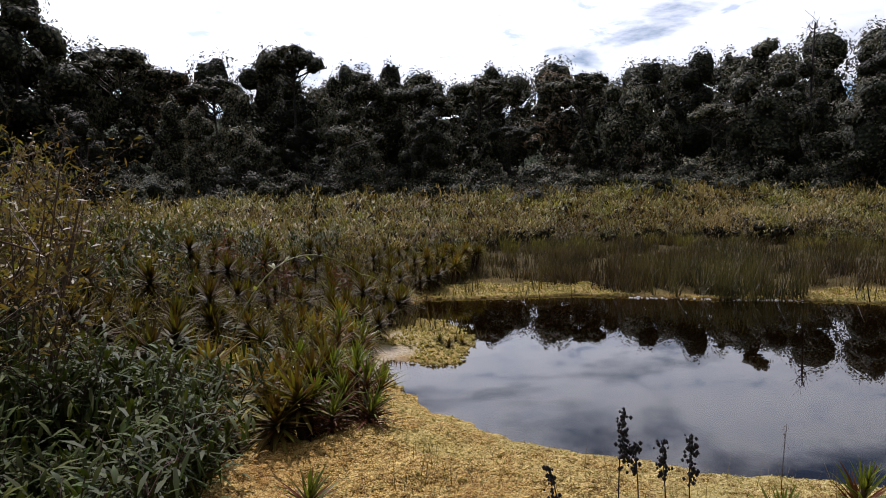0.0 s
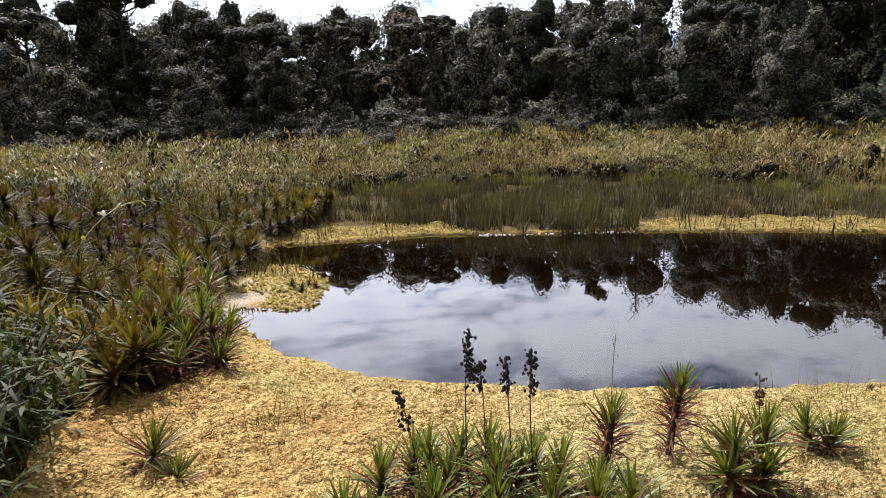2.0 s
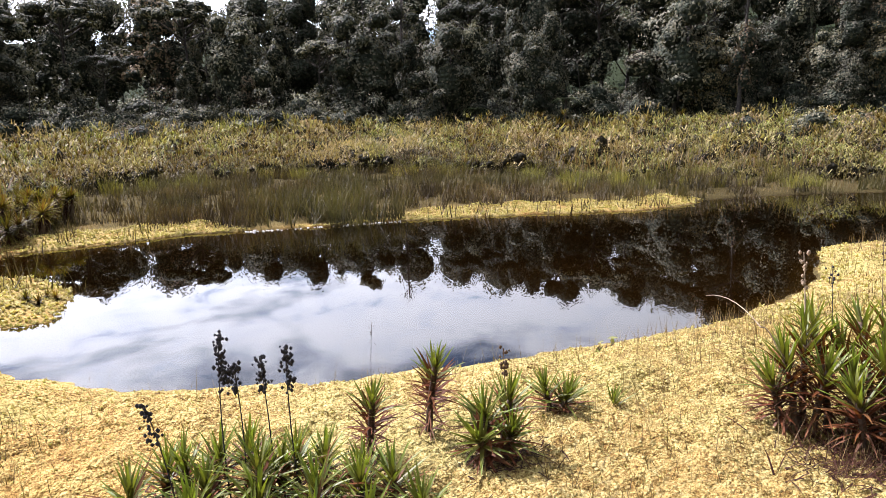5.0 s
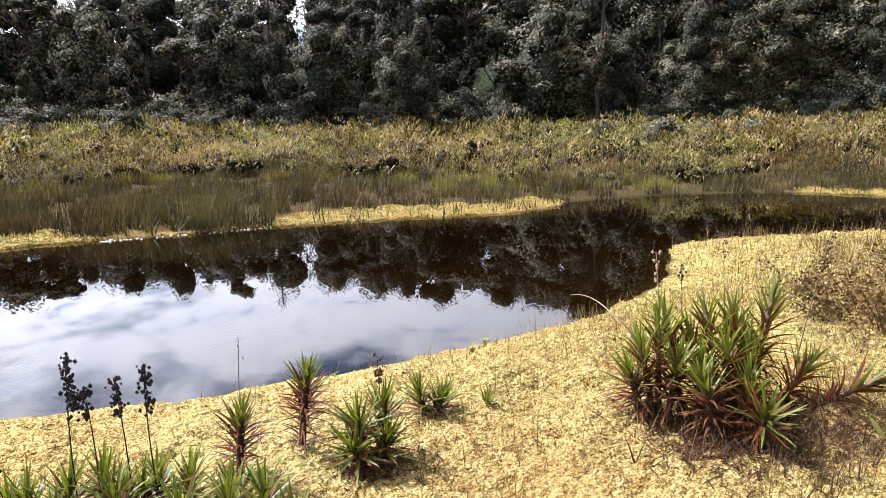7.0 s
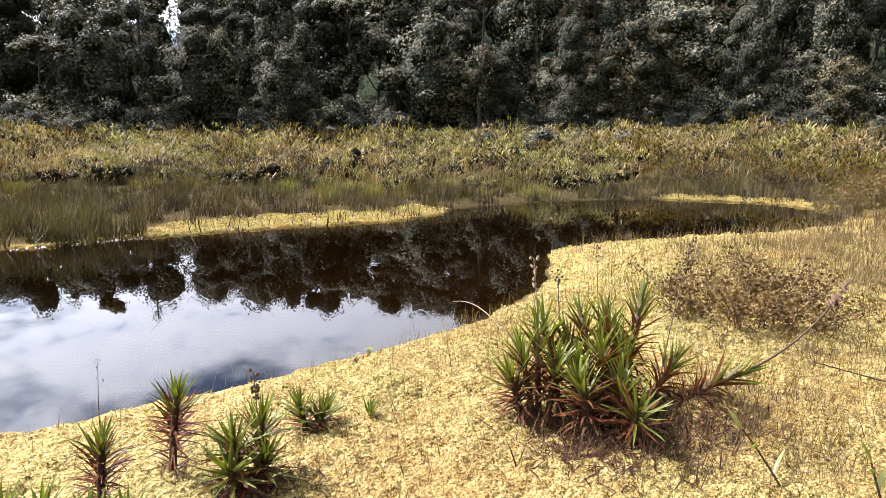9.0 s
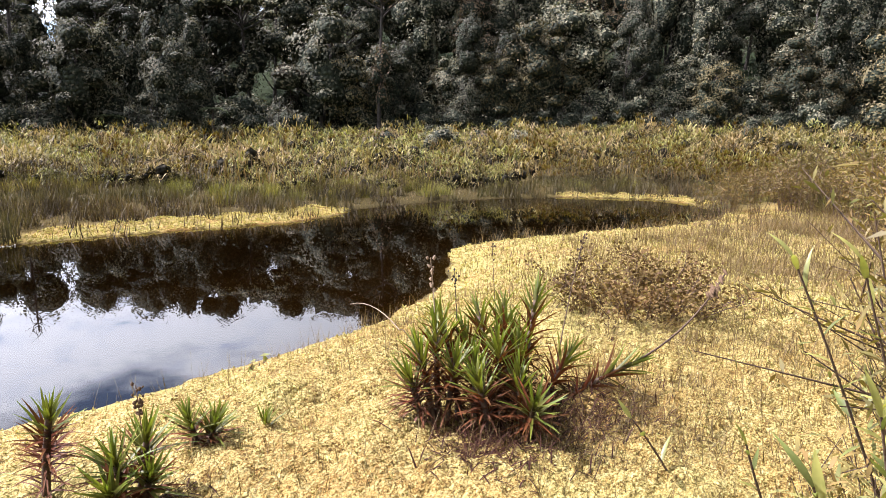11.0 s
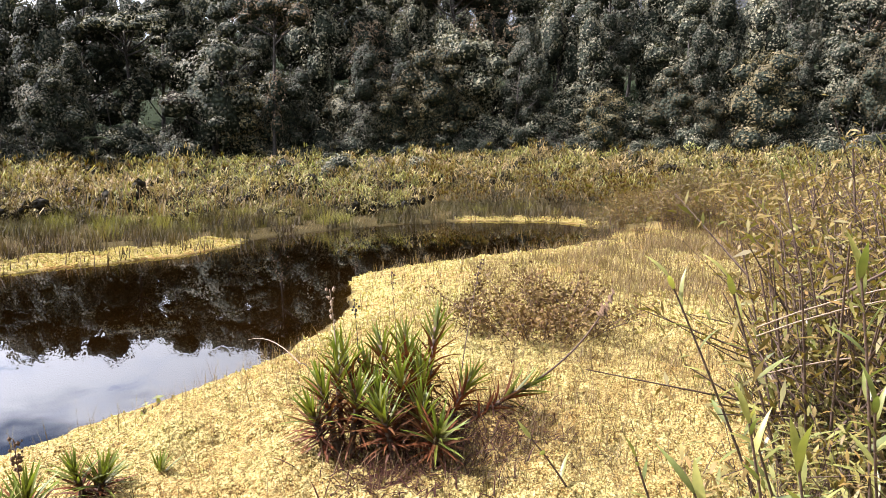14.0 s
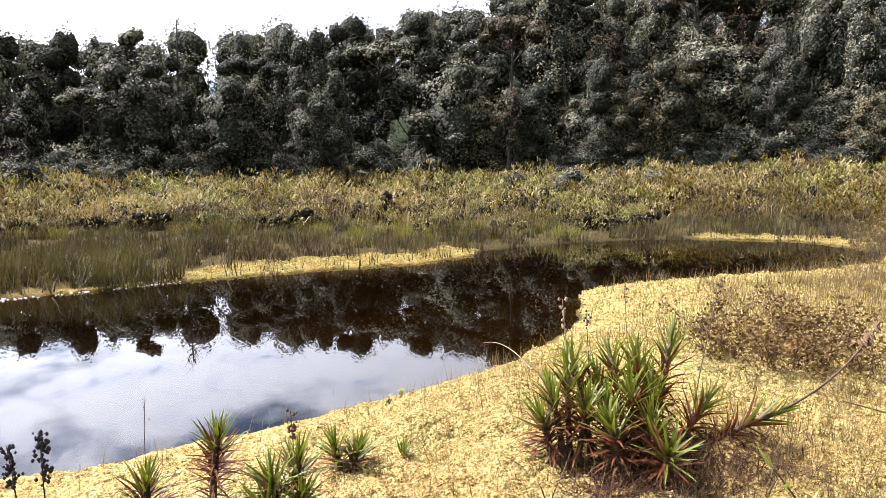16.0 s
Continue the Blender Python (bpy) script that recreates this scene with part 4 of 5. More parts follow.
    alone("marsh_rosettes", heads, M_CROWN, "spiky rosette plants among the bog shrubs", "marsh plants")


build_marsh()


def scatter(n, x0, x1, y0, y1, keep):
    x, y = np.random.uniform(x0, x1, n), np.random.uniform(y0, y1, n)
    d = pool_distance(x, y)
    k = keep(x, y, d)
    return x[k], y[k], d[k]


def build_reeds():
    np.random.seed(31)
    start = np.vectorize(lambda a: marsh_start(a))

    def keep(x, y, d):
        r, az = np.hypot(x, y), np.degrees(np.arctan2(x, y))
        dens = np.where((az > 8) & (az < 30) & (r < 15), 1.0, np.where(az > 45, 0.95, 0.6)) * np.where(d < rim_width(x), 0.14, 1)
        return (near_side(x, y) < 0.3) & (d > -0.15) & (r < start(az) + np.random.uniform(-1.0, 2.5, len(x))) & (az > -4) & (az < 96) & (np.random.uniform(0, 1, len(x)) < dens * smooth((lattice(x, y, 0.42) + 0.7 * lattice(x + 5, y, 0.17) + 0.25) / 0.5))

    x, y, d = scatter(330000, -1, 21, 1, 22, keep)
    x, y, d = x[:34000], y[:34000], d[:34000]
    z = np.maximum(ground_z(x, y, d), -0.1)
    n = len(x)
    tall = np.where((x > 2.7) & (x < 6.0) & (d < 2.0), 0.42, 0.24) * np.random.uniform(0.5, 1.4, n) * (1 + 0.3 * np.sin(x * 2.2 + y) * np.sin(y * 3.1))
    v = np.random.normal(scale=0.26, size=(n, 3)) + np.array([0, 0, 1.0])
    s = Soup().add(*blades(np.stack([x, y, z], 1), v, tall, np.random.uniform(0.012, 0.028, n), np.random.uniform(0, 0.12, n), 1))
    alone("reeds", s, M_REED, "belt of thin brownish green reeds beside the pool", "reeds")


build_reeds()


# ---- the mossy near bank ----
def moss_here(x, y, d):
    return (d > -0.02) & (near_side(x, y) > 0.4) & (x > -0.75 + 0.1 * np.sin(y * 3))


def domes(x, y, step):
    """Rounded cushions about one step across with pits between them, 0 to 1."""
    x, y = x / step, y / step
    i, j = np.floor(x).astype(int), np.floor(y).astype(int)
    best = np.full(x.shape, 9.0)
    for di in (-1, 0, 1):
        for dj in (-1, 0, 1):
            p, q = (i + di) % 128, (j + dj) % 128
            best = np.minimum(best, (x - i - di - 0.5 - 0.42 * TABLE[p, q]) ** 2 + (y - j - dj - 0.5 - 0.42 * TABLE[q, p]) ** 2)
    return np.sqrt(np.maximum(0.0, 1 - best / 0.72))


def carpet_lift(x, y):
    lump = 0.032 * domes(x, y, 0.062) + 0.014 * domes(x + 7.3, y + 2.1, 0.028) + 0.022 * lattice(x + 3.1, y - 4.7, 0.13) + 0.028 * lattice(x, y, 0.36)
    return (0.046 + lump) * (1 - 0.45 * smooth((np.hypot(x, y) - 5.5) / 3.5))


def build_carpet():
    """Living moss over the near bank, finest close by."""
    az = np.radians(np.linspace(-24, 100, 680))
    r = np.concatenate([np.linspace(0.3, 1.65, 40), 1.7 * np.exp(np.linspace(0, math.log(11.5 / 1.7), 450))])
    a, q = np.meshgrid(az, r)
    x, y = q * np.sin(a), q * np.cos(a)
    d = pool_distance(x, y)
    z = ground_z(x, y, d) + carpet_lift(x, y) * smooth((d + 0.05) / 0.6)
    keep = (d > -0.03) & (y < 5.9) & (near_side(x, y) > 0.3) & (x > np.vectorize(bank_edge)(y) - 0.3)
    n = len(az)
    i, j = np.meshgrid(np.arange(len(r) - 1), np.arange(n - 1), indexing="ij")
    ok = keep[:-1, :-1] & keep[1:, :-1] & keep[:-1, 1:] & keep[1:, 1:]
    f = np.stack([i * n + j, i * n + j + 1, (i + 1) * n + j + 1, (i + 1) * n + j], -1)[ok]
    used, inv = np.unique(f, return_inverse=True)
    s = Soup().add(np.stack([x, y, z], -1).reshape(-1, 3)[used], inv.reshape(-1, 4))
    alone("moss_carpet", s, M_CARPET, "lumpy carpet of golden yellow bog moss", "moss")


def build_moss():
    np.random.seed(41)
    s = Soup()

    def tufts(x, y, d, size):
        n = len(x)
        z = ground_z(x, y, d) + np.where((near_side(x, y) > 0.3) & (np.hypot(x, y) < 11.5) & (y < 6), carpet_lift(x, y) * smooth((d + 0.05) / 0.6) - 0.004, 0.0)
        k = 3
        ph = np.random.uniform(0, 6.283, (n, 1)) + np.arange(k) * 6.283 / k
        th = np.random.uniform(0.35, 1.15, (n, k))
        dv = np.stack([np.sin(th) * np.cos(ph), np.sin(th) * np.sin(ph), np.cos(th)], -1).reshape(-1, 3)
        base = np.repeat(np.stack([x, y, z + 0.001], 1), k, 0)
        ln = np.repeat(size * np.random.uniform(0.7, 1.4, n), k)
        s.add(*blades(base, dv, ln, ln * 0.95, 0.15, 1, shape="leaf"))

    def near_density(x, y, d):
        r = np.hypot(x, y)
        return moss_here(x, y, d) & (r < 6.5) & (np.random.uniform(0, 1, len(x)) < np.clip((2.9 / np.maximum(r, 0.1)) ** 2, 0, 1))

    x, y, d = scatter(330000, -0.9, 6.5, -0.7, 5.8, near_density)
    tufts(x[:24000], y[:24000], d[:24000], 0.0095 * np.clip(np.hypot(x[:24000], y[:24000]) / 2.9, 0.75, 2.2))
    x, y, d = scatter(26000, 3.5, 15, -1.5, 5.2, lambda x, y, d: moss_here(x, y, d) & (np.hypot(x, y) > 5.5))
    tufts(x[:9000], y[:9000], d[:9000], 0.032)
    x, y, d = scatter(90000, -0.8, 18, 2.6, 12, lambda x, y, d: (d > -0.03) & (np.hypot(x + 0.55, y - 7.0) > 0.24) & (np.hypot(x + 0.62, y - 6.62) > 0.2) & (d < rim_width(x) + 0.25) & ((near_side(x, y) < 0.6) | (x < 1.0) & (y > 5.8)))
    tufts(x[:9000], y[:9000], d[:9000], 0.028)
    alone("moss", s, M_MOSS, "cushions of golden yellow bog moss", "moss")


build_carpet()
build_moss()


def build_grass():
    np.random.seed(43)

    def keep(x, y, d):
        p = np.sin(x * 1.7 + 0.5) * np.sin(y * 2.3) * 0.5 + 0.5
        dens = np.clip((x - 1.2) / 3.0, 0.05, 1) * (0.25 + 0.75 * p) * np.where(d < 0.5 + 0.9 * smooth((x - 5.5) / 2), 0.15, 1)
        return (d > 0.06) & (near_side(x, y) > 0.4) & (x > -0.5) & (np.random.uniform(0, 1, len(x)) < dens)

    x, y, d = scatter(130000, -0.5, 15, -1.5, 5.0, keep)
    n = len(x)
    v = np.random.normal(scale=0.28, size=(n, 3)) + np.array([0, 0, 1.0])
    s = Soup().add(*blades(np.stack([x, y, ground_z(x, y, d)], 1), v, np.random.uniform(0.08, 0.32, n), np.random.uniform(0.002, 0.005, n) * np.clip(np.hypot(x, y) / 4, 1, 2), np.random.uniform(0, 0.3, n), 2))
    x, y, d = scatter(60000, -1, 20, 2, 21, lambda x, y, d: (near_side(x, y) < 0.3) & (d > 0.1) & (d < 7) & (np.hypot(x, y) < 21) & (np.random.uniform(0, 1, len(x)) < np.clip(1.2 - d / 7, 0.1, 1)))
    n = len(x)
    s.add(*blades(np.stack([x, y, ground_z(x, y, d)], 1), np.random.normal(scale=0.4, size=(n, 3)) + np.array([0, 0, 1.0]), np.random.uniform(0.06, 0.2, n), np.random.uniform(0.006, 0.012, n), 0.2, 1))
    brown = Soup()
    for cx, cy, w, k in ((3.3, 0.85, 0.45, 2600), (4.4, 0.2, 0.9, 1600), (2.6, 0.5, 0.6, 700), (2.9, 1.05, 0.35, 1300), (5.4, 0.6, 1.1, 1200), (8.6, 0.7, 1.4, 1300), (11.5, 1.2, 1.6, 1300), (1.9, 2.0, 0.5, 500), (-0.2, 3.2, 0.4, 300)):
        x, y = np.random.normal(cx, w * 0.6, k), np.random.normal(cy, w * 0.5, k)
        dry = pool_distance(x, y) > 0.35
        x, y = x[dry], y[dry]
        k, r = len(x), np.hypot(x, y)
        brown.add(*blades(np.stack([x, y, ground_z(x, y) + 0.02], 1), np.random.normal(scale=0.45, size=(k, 3)) + np.array([0, 0, 1.0]), np.random.uniform(0.07, 0.26, k), np.random.uniform(0.0025, 0.005, k) * np.clip(r / 3.5, 1, 3), np.random.uniform(0, 0.5, k), 2))
    alone("brown_grass", brown, M_GRASS_BROWN, "tangled brown grass standing in the moss", "grass")
    alone("dry_grass", s, M_GRASS, "thin dry grass stems standing in the moss", "grass")


build_grass()


# ---- rosette plants, leaf by leaf ----
def blade_mesh(name, mat, bend, width):
    """A leaf one long along z that bends towards x, with a channelled section."""
    s = np.linspace(0, 1, 6)
    c = np.stack([bend * s ** 2, 0 * s, s * (1 - 0.25 * bend * s)], 1)
    w = 0.5 * width * np.array([0.85, 1.0, 0.92, 0.72, 0.42, 0.04])
    v = np.stack([c + np.outer(w, (0, -1, 0)) + np.outer(w, (-0.35, 0, 0)), c, c + np.outer(w, (0, 1, 0)) + np.outer(w, (-0.35, 0, 0))], 1)
    q = [[r * 3 + j, r * 3 + j + 1, (r + 1) * 3 + j + 1, (r + 1) * 3 + j] for r in range(5) for j in range(2)]
    return Soup().add(v, q, np.repeat(s, 3)).mesh(name, mat)


LEAF = {k: [blade_mesh("leaf", m, b, w) for b in bends] for k, m, bends, w in (
    ("green", M_BLADE, (0.04, 0.14, 0.28), 0.092), ("red", M_BLADE_RED, (0.12, 0.25, 0.4), 0.085), ("dead", M_BLADE_DEAD, (0.35, 0.55, 0.15), 0.07))}


def leaf_object(mesh, parent, at, d, out, length):
    z = Vector(d).normalized()
    x = (Vector(out) - z * Vector(out).dot(z)).normalized()
    y = z.cross(x)
    ob = new("leaf", mesh)
    ob.parent = parent
    ob.matrix_basis = Matrix.Translation(at) @ Matrix((x, y, z)).transposed().to_4x4() @ Matrix.Diagonal((length, length, length, 1))
    return ob


def rosette(base, crown, label, group, seed, size=0.2, green=26, red=10, dead=8, skirt=0.55, thick=0.014, fan=1.0, hang=150):
    rs = random.Random(seed)
    base = Vector(base)
    base.z = gz(base.x, base.y) - 0.02
    ob = thing("rosette_plant", base, label, "rosette plant", group)
    top = Vector(crown) - base
    bend = Vector((-top.x * 0.18, -top.y * 0.18, 0.0))
    pts = curve((0, 0, 0), top, bend, 8)
    part("stem", Soup().add(*tube(pts, np.linspace(thick * 1.3, thick * 0.8, 8), 7)), M_STEM, ob)
    axis_top = Vector(pts[-1] - pts[-3]).normalized()

    def spot(s):
        q = s * 7
        i = min(int(q), 6)
        return Vector(pts[i] + (pts[i + 1] - pts[i]) * (q - i))

    def ring(kind, count, s0, s1, t0, t1, l0, l1):
        for i in range(count):
            u = (i + rs.random() * 0.6) / count
            ang = i * 2.39996 + rs.uniform(-0.25, 0.25)
            th = radians(min(t0 + (t1 - t0) * u * fan, 155) + rs.uniform(-9, 9))
            a = axis_top
            r = a.orthogonal().normalized()
            r = (Matrix.Rotation(ang, 3, a) @ r)
            d = a * math.cos(th) + r * math.sin(th)
            out = r * math.cos(th) - a * math.sin(th) + Vector((0, 0, -0.25))
            leaf_object(rs.choice(LEAF[kind]), ob, spot(s0 + (s1 - s0) * u), d, out, size * (l0 + (l1 - l0) * u) * rs.uniform(0.85, 1.12))

    ring("green", green, 1.0, 0.78, 3, 50, 0.75, 1.05)
    ring("red", red, 0.82, 0.5, 42 if hang > 100 else 32, 72 if hang > 100 else 52, 1.0, 0.85)
    ring("dead", dead, 0.7, 1 - skirt, min(62, hang - 30), hang, 0.9, 0.7)
    return ob


def build_clump():
    g = "rosettes of the bushy clump"
    rows = [((2.80, 1.60), (2.82, 1.71, 0.66)), ((2.84, 1.57), (2.86, 1.53, 0.62)), ((2.86, 1.62), (2.98, 1.72, 0.72)), ((2.94, 1.54), (3.13, 1.78, 0.74)), ((3.02, 1.40), (3.30, 1.66, 0.74)),
            ((3.08, 1.37), (3.46, 1.59, 0.74)), ((3.12, 1.33), (3.49, 1.42, 0.82)), ((3.05, 1.32), (3.40, 1.52, 0.66)), ((3.06, 1.30), (3.23, 1.39, 0.63)), ((2.82, 1.32), (2.79, 1.37, 0.57)),
            ((2.93, 1.23), (2.96, 1.26, 0.56)), ((2.92, 1.20), (2.85, 1.13, 0.49)), ((3.14, 1.25), (3.42, 1.20, 0.56))]
    rows += [((2.88, 1.44), (2.92, 1.46, 0.60)), ((2.80, 1.66), (2.74, 1.70, 0.54)), ((2.98, 1.35), (3.06, 1.42, 0.68)), ((3.06, 1.50), (3.20, 1.68, 0.64))]
    for i, (b, c) in enumerate(rows):
        rosette((*b, 0), c, "spiky green rosette on a brown skirted stem in a clump", g, 100 + i, 0.20, 26, 32, 30, 0.95, 0.014, 1.05)
    rosette((3.20, 1.26, 0), (3.58, 0.93, 0.52), "leaning reddish rosette with a bare brown stem", g, 120, 0.22, 20, 30, 14, 0.6)


build_clump()


def build_litter():
    """Fallen leaves in the shade of the clump and below the bank."""
    np.random.seed(47)
    s = Soup()
    for cx, cy, w, k in ((2.95, 1.22, 0.2, 900), (2.75, 1.28, 0.15, 500), (3.22, 1.0, 0.2, 700), (1.62, 2.08, 0.1, 160), (0.6, 2.0, 0.3, 700), (5.3, 1.3, 0.45, 700)):
        x, y = np.random.normal(cx, w, k), np.random.normal(cy, w * 0.8, k)
        d = np.random.normal(size=(k, 3)) * np.array([1, 1, 0.3]) + np.array([0, 0, 0.25])
        s.add(*blades(np.stack([x, y, ground_z(x, y) + carpet_lift(x, y) + 0.004], 1), d, np.random.uniform(0.05, 0.15, k), np.random.uniform(0.004, 0.011, k), 0.25, 2))
    # The darkened leaf colour also deepens the shadow beneath the plants.
    alone("leaf_litter", s, M_DEAD_SHADED, "dead brown leaves fallen on the moss under the plants", "dead leaves")


build_litter()


def build_front_rosettes():
    one = "tall narrow rosette plant with a shaggy reddish stem on the moss"
    rosette((1.46, 2.42, 0), (1.43, 2.29, 0.70), one, "rosettes on the moss", 130, 0.155, 26, 38, 56, 0.98, 0.014, 1.0, 72)
    rosette((1.15, 2.34, 0), (1.14, 2.27, 0.62), one, "rosettes on the moss", 131, 0.155, 26, 34, 50, 0.98, 0.014, 1.0, 72)
    two = "low bushy green rosette on yellow moss"
    for i, (b, c, s) in enumerate([((1.60, 2.15), (1.55, 2.12, 0.52), 0.19), ((1.65, 2.15), (1.68, 2.13, 0.55), 0.19), ((1.58, 2.13), (1.48, 2.05, 0.46), 0.17), ((1.64, 2.12), (1.62, 2.04, 0.45), 0.17),
                                   ((2.04, 2.30), (2.00, 2.30, 0.46), 0.16), ((2.06, 2.28), (2.06, 2.23, 0.43), 0.16), ((2.08, 2.31), (2.12, 2.28, 0.42), 0.15)]):
        rosette((*b, 0), c, two, "rosettes on the moss", 140 + i, s, 30, 16, 16, 0.9, 0.014, 1.25)
    rosette((2.33, 2.22, 0), (2.33, 2.21, 0.35), "small yellow-green rosette tuft in the moss", "rosettes on the moss", 150, 0.13, 24, 0, 4, 0.5)
    three = "dense green rosette in a low thicket"
    for i, (b, c) in enumerate([((0.38, 2.36), (0.41, 2.39, 0.50)), ((0.54, 2.30), (0.57, 2.31, 0.54)), ((0.65, 2.30), (0.68, 2.33, 0.54)), ((0.74, 2.18), (0.76, 2.21, 0.50)), ((0.90, 2.22), (0.93, 2.25, 0.47)),
                                ((0.96, 2.00), (0.97, 2.02, 0.46)), ((1.06, 1.96), (1.07, 1.97, 0.48)), ((0.27, 2.30), (0.28, 2.30, 0.49)), ((0.43, 2.12), (0.43, 2.08, 0.50)), ((0.62, 2.06), (0.63, 2.04, 0.50)),
                                ((0.83, 2.06), (0.82, 2.04, 0.48)), ((0.14, 2.18), (0.14, 2.18, 0.42)), ((0.50, 2.20), (0.50, 2.20, 0.50)), ((0.70, 2.22), (0.71, 2.23, 0.50)), ((0.58, 1.94), (0.58, 1.93, 0.46)),
                                ((0.36, 1.96), (0.36, 1.95, 0.46)), ((0.76, 1.92), (0.76, 1.90, 0.45)), ((0.92, 1.86), (0.92, 1.84, 0.44)), ((1.10, 1.84), (1.10, 1.82, 0.44)), ((0.22, 2.06), (0.21, 2.05, 0.45)), ((1.02, 2.12), (1.03, 2.13, 0.44)), ((0.66, 2.14), (0.66, 2.14, 0.56)), ((0.47, 2.30), (0.46, 2.33, 0.53)), ((0.82, 2.24), (0.83, 2.26, 0.50))]):
        rosette((*b, 0), (c[0], c[1], c[2] - 0.02), three, "rosette thicket", 160 + i, 0.185, 30, 16, 4, 0.9, 0.014, 1.6)
    four = "large green rosette at the foot of the bank"
    for i, (b, c, s) in enumerate([((-0.60, 2.86), (-0.58, 2.85, 0.42), 0.19), ((-0.49, 2.72), (-0.47, 2.70, 0.36), 0.15), ((-0.47, 4.02), (-0.47, 4.10, 0.62), 0.20), ((-0.58, 4.05), (-0.60, 4.0, 0.55), 0.20), ((-0.66, 3.85), (-0.63, 3.82, 0.48), 0.20),
                                   ((-0.82, 4.05), (-0.75, 3.93, 0.55), 0.20), ((-0.80, 5.05), (-0.78, 5.12, 0.75), 0.20), ((-1.03, 4.6), (-0.96, 4.5, 0.62), 0.20), ((-0.44, 4.10), (-0.38, 4.18, 0.56), 0.20), ((-0.54, 4.15), (-0.54, 4.22, 0.66), 0.20), ((-0.46, 3.92), (-0.42, 3.90, 0.46), 0.20), ((-0.72, 4.3), (-0.70, 4.32, 0.62), 0.20), ((-0.62, 4.6), (-0.60, 4.62, 0.58), 0.20), ((-0.66, 5.4), (-0.64, 5.42, 0.6), 0.20)]):
        rosette((*b, 0), c, four, "rosettes along the bank", 180 + i, s, 24, 28, 30, 0.95, 0.014, 1.2)


build_front_rosettes()


# ---- the overgrown bank ----
def bank_arrays(height, size, seed, segs=3):
    """Crown and dead skirt of a rosette, as arrays."""
    np.random.seed(seed)
    n = 64
    u = (np.arange(n) + 0.5) / n
    th, ph = np.radians(8 + 102 * u ** 0.72 + np.random.uniform(-9, 9, n)), np.arange(n) * 2.4
    d = np.stack([np.sin(th) * np.cos(ph), np.sin(th) * np.sin(ph), np.cos(th)], 1)
    b = np.array([0, 0, height]) - np.outer(u, (0, 0, 0.05))
    crown = Soup().add(*blades(b, d, size * np.random.uniform(0.75, 1.1, n), size * 0.16, 0.05 + 0.2 * u, segs, 0.3 if segs > 2 else 0.0)).arrays()
    n = 60
    th, ph = np.radians(np.random.uniform(100, 168, n)), np.random.uniform(0, 6.283, n)
    d = np.stack([np.sin(th) * np.cos(ph), np.sin(th) * np.sin(ph), np.cos(th)], 1)
    b = np.outer(height * np.random.uniform(0.3, 0.95, n), (0, 0, 1))
    skirt = Soup().add(*blades(b, d, size * np.random.uniform(0.4, 0.7, n), size * 0.11, 0.1, segs - 1)).arrays()
    return crown, skirt


def make_bank_rosette(seed, height, size, label):
    ob = thing("rosette_plant", (0, 0, 0), label, "rosette plant", "rosettes along the bank")
    part("stem", Soup().add(*tube(curve((0, 0, -0.1), (0, 0, height), (0.02, 0, 0), 6), np.linspace(0.03, 0.02, 6), 6)), M_STEM, ob)
    crown, skirt = bank_arrays(height, size, seed)
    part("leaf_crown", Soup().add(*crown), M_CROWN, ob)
    part("dead_leaf_skirt", Soup().add(*skirt), M_DEAD_SHADED, ob, "hanging dead brown leaves")
    return ob


def make_shrub(seed, height, width, leaves, size, ratio, mat, name, label, group, stems=9, segs=1, wood_size=1.0):
    np.random.seed(seed)
    ob = thing(name, (0, 0, 0), label, "shrub", group)
    wood, tips = Soup(), []
    for i in range(stems):
        ang = np.random.uniform(0, 6.283)
        rr = width * 0.5 * np.sqrt(np.random.uniform(0.05, 1))
        h = height * np.random.uniform(0.6, 1.0)
        p = curve((np.cos(ang) * rr * 0.25, np.sin(ang) * rr * 0.25, -0.08), (np.cos(ang) * rr, np.sin(ang) * rr, h), (0, 0, 0.05), 8)
        wood.add(*tube(p, np.linspace(0.0065, 0.0025, 8) * wood_size, 4))
        tips.append(p)
        for k in range(3):
            j = np.random.randint(3, 7)
            q = curve(p[j], p[j] + np.array([np.random.normal(scale=0.16), np.random.normal(scale=0.16), np.random.uniform(0.1, 0.28)]) * height, (0, 0, 0), 6)
            wood.add(*tube(q[[0, 2, 5]], np.linspace(0.005, 0.002, 3) * wood_size, 3))
            tips.append(q)
    part("branchwork", wood, M_STEM, ob)
    pts = np.concatenate([t[2:] for t in tips])
    pick = pts[np.random.randint(0, len(pts), leaves)] + np.random.normal(scale=0.03, size=(leaves, 3))
    d = np.random.normal(size=(leaves, 3)) + np.array([0, 0, 0.55])
    if segs == 1:
        part("foliage", Soup().add(*kites(pick, d, size * np.random.uniform(0.7, 1.5, leaves), ratio * 1.25)), mat, ob)
        return ob
    part("foliage", Soup().add(*blades(pick, d, size * np.random.uniform(0.6, 1.3, leaves), size * ratio, 0.3, segs, shape="leaf")), mat, ob)
    return ob


BANK_SIZES = [(0.17, 0.17), (0.22, 0.19), (0.42, 0.18), (0.19, 0.21), (0.28, 0.18), (0.05, 0.2)]


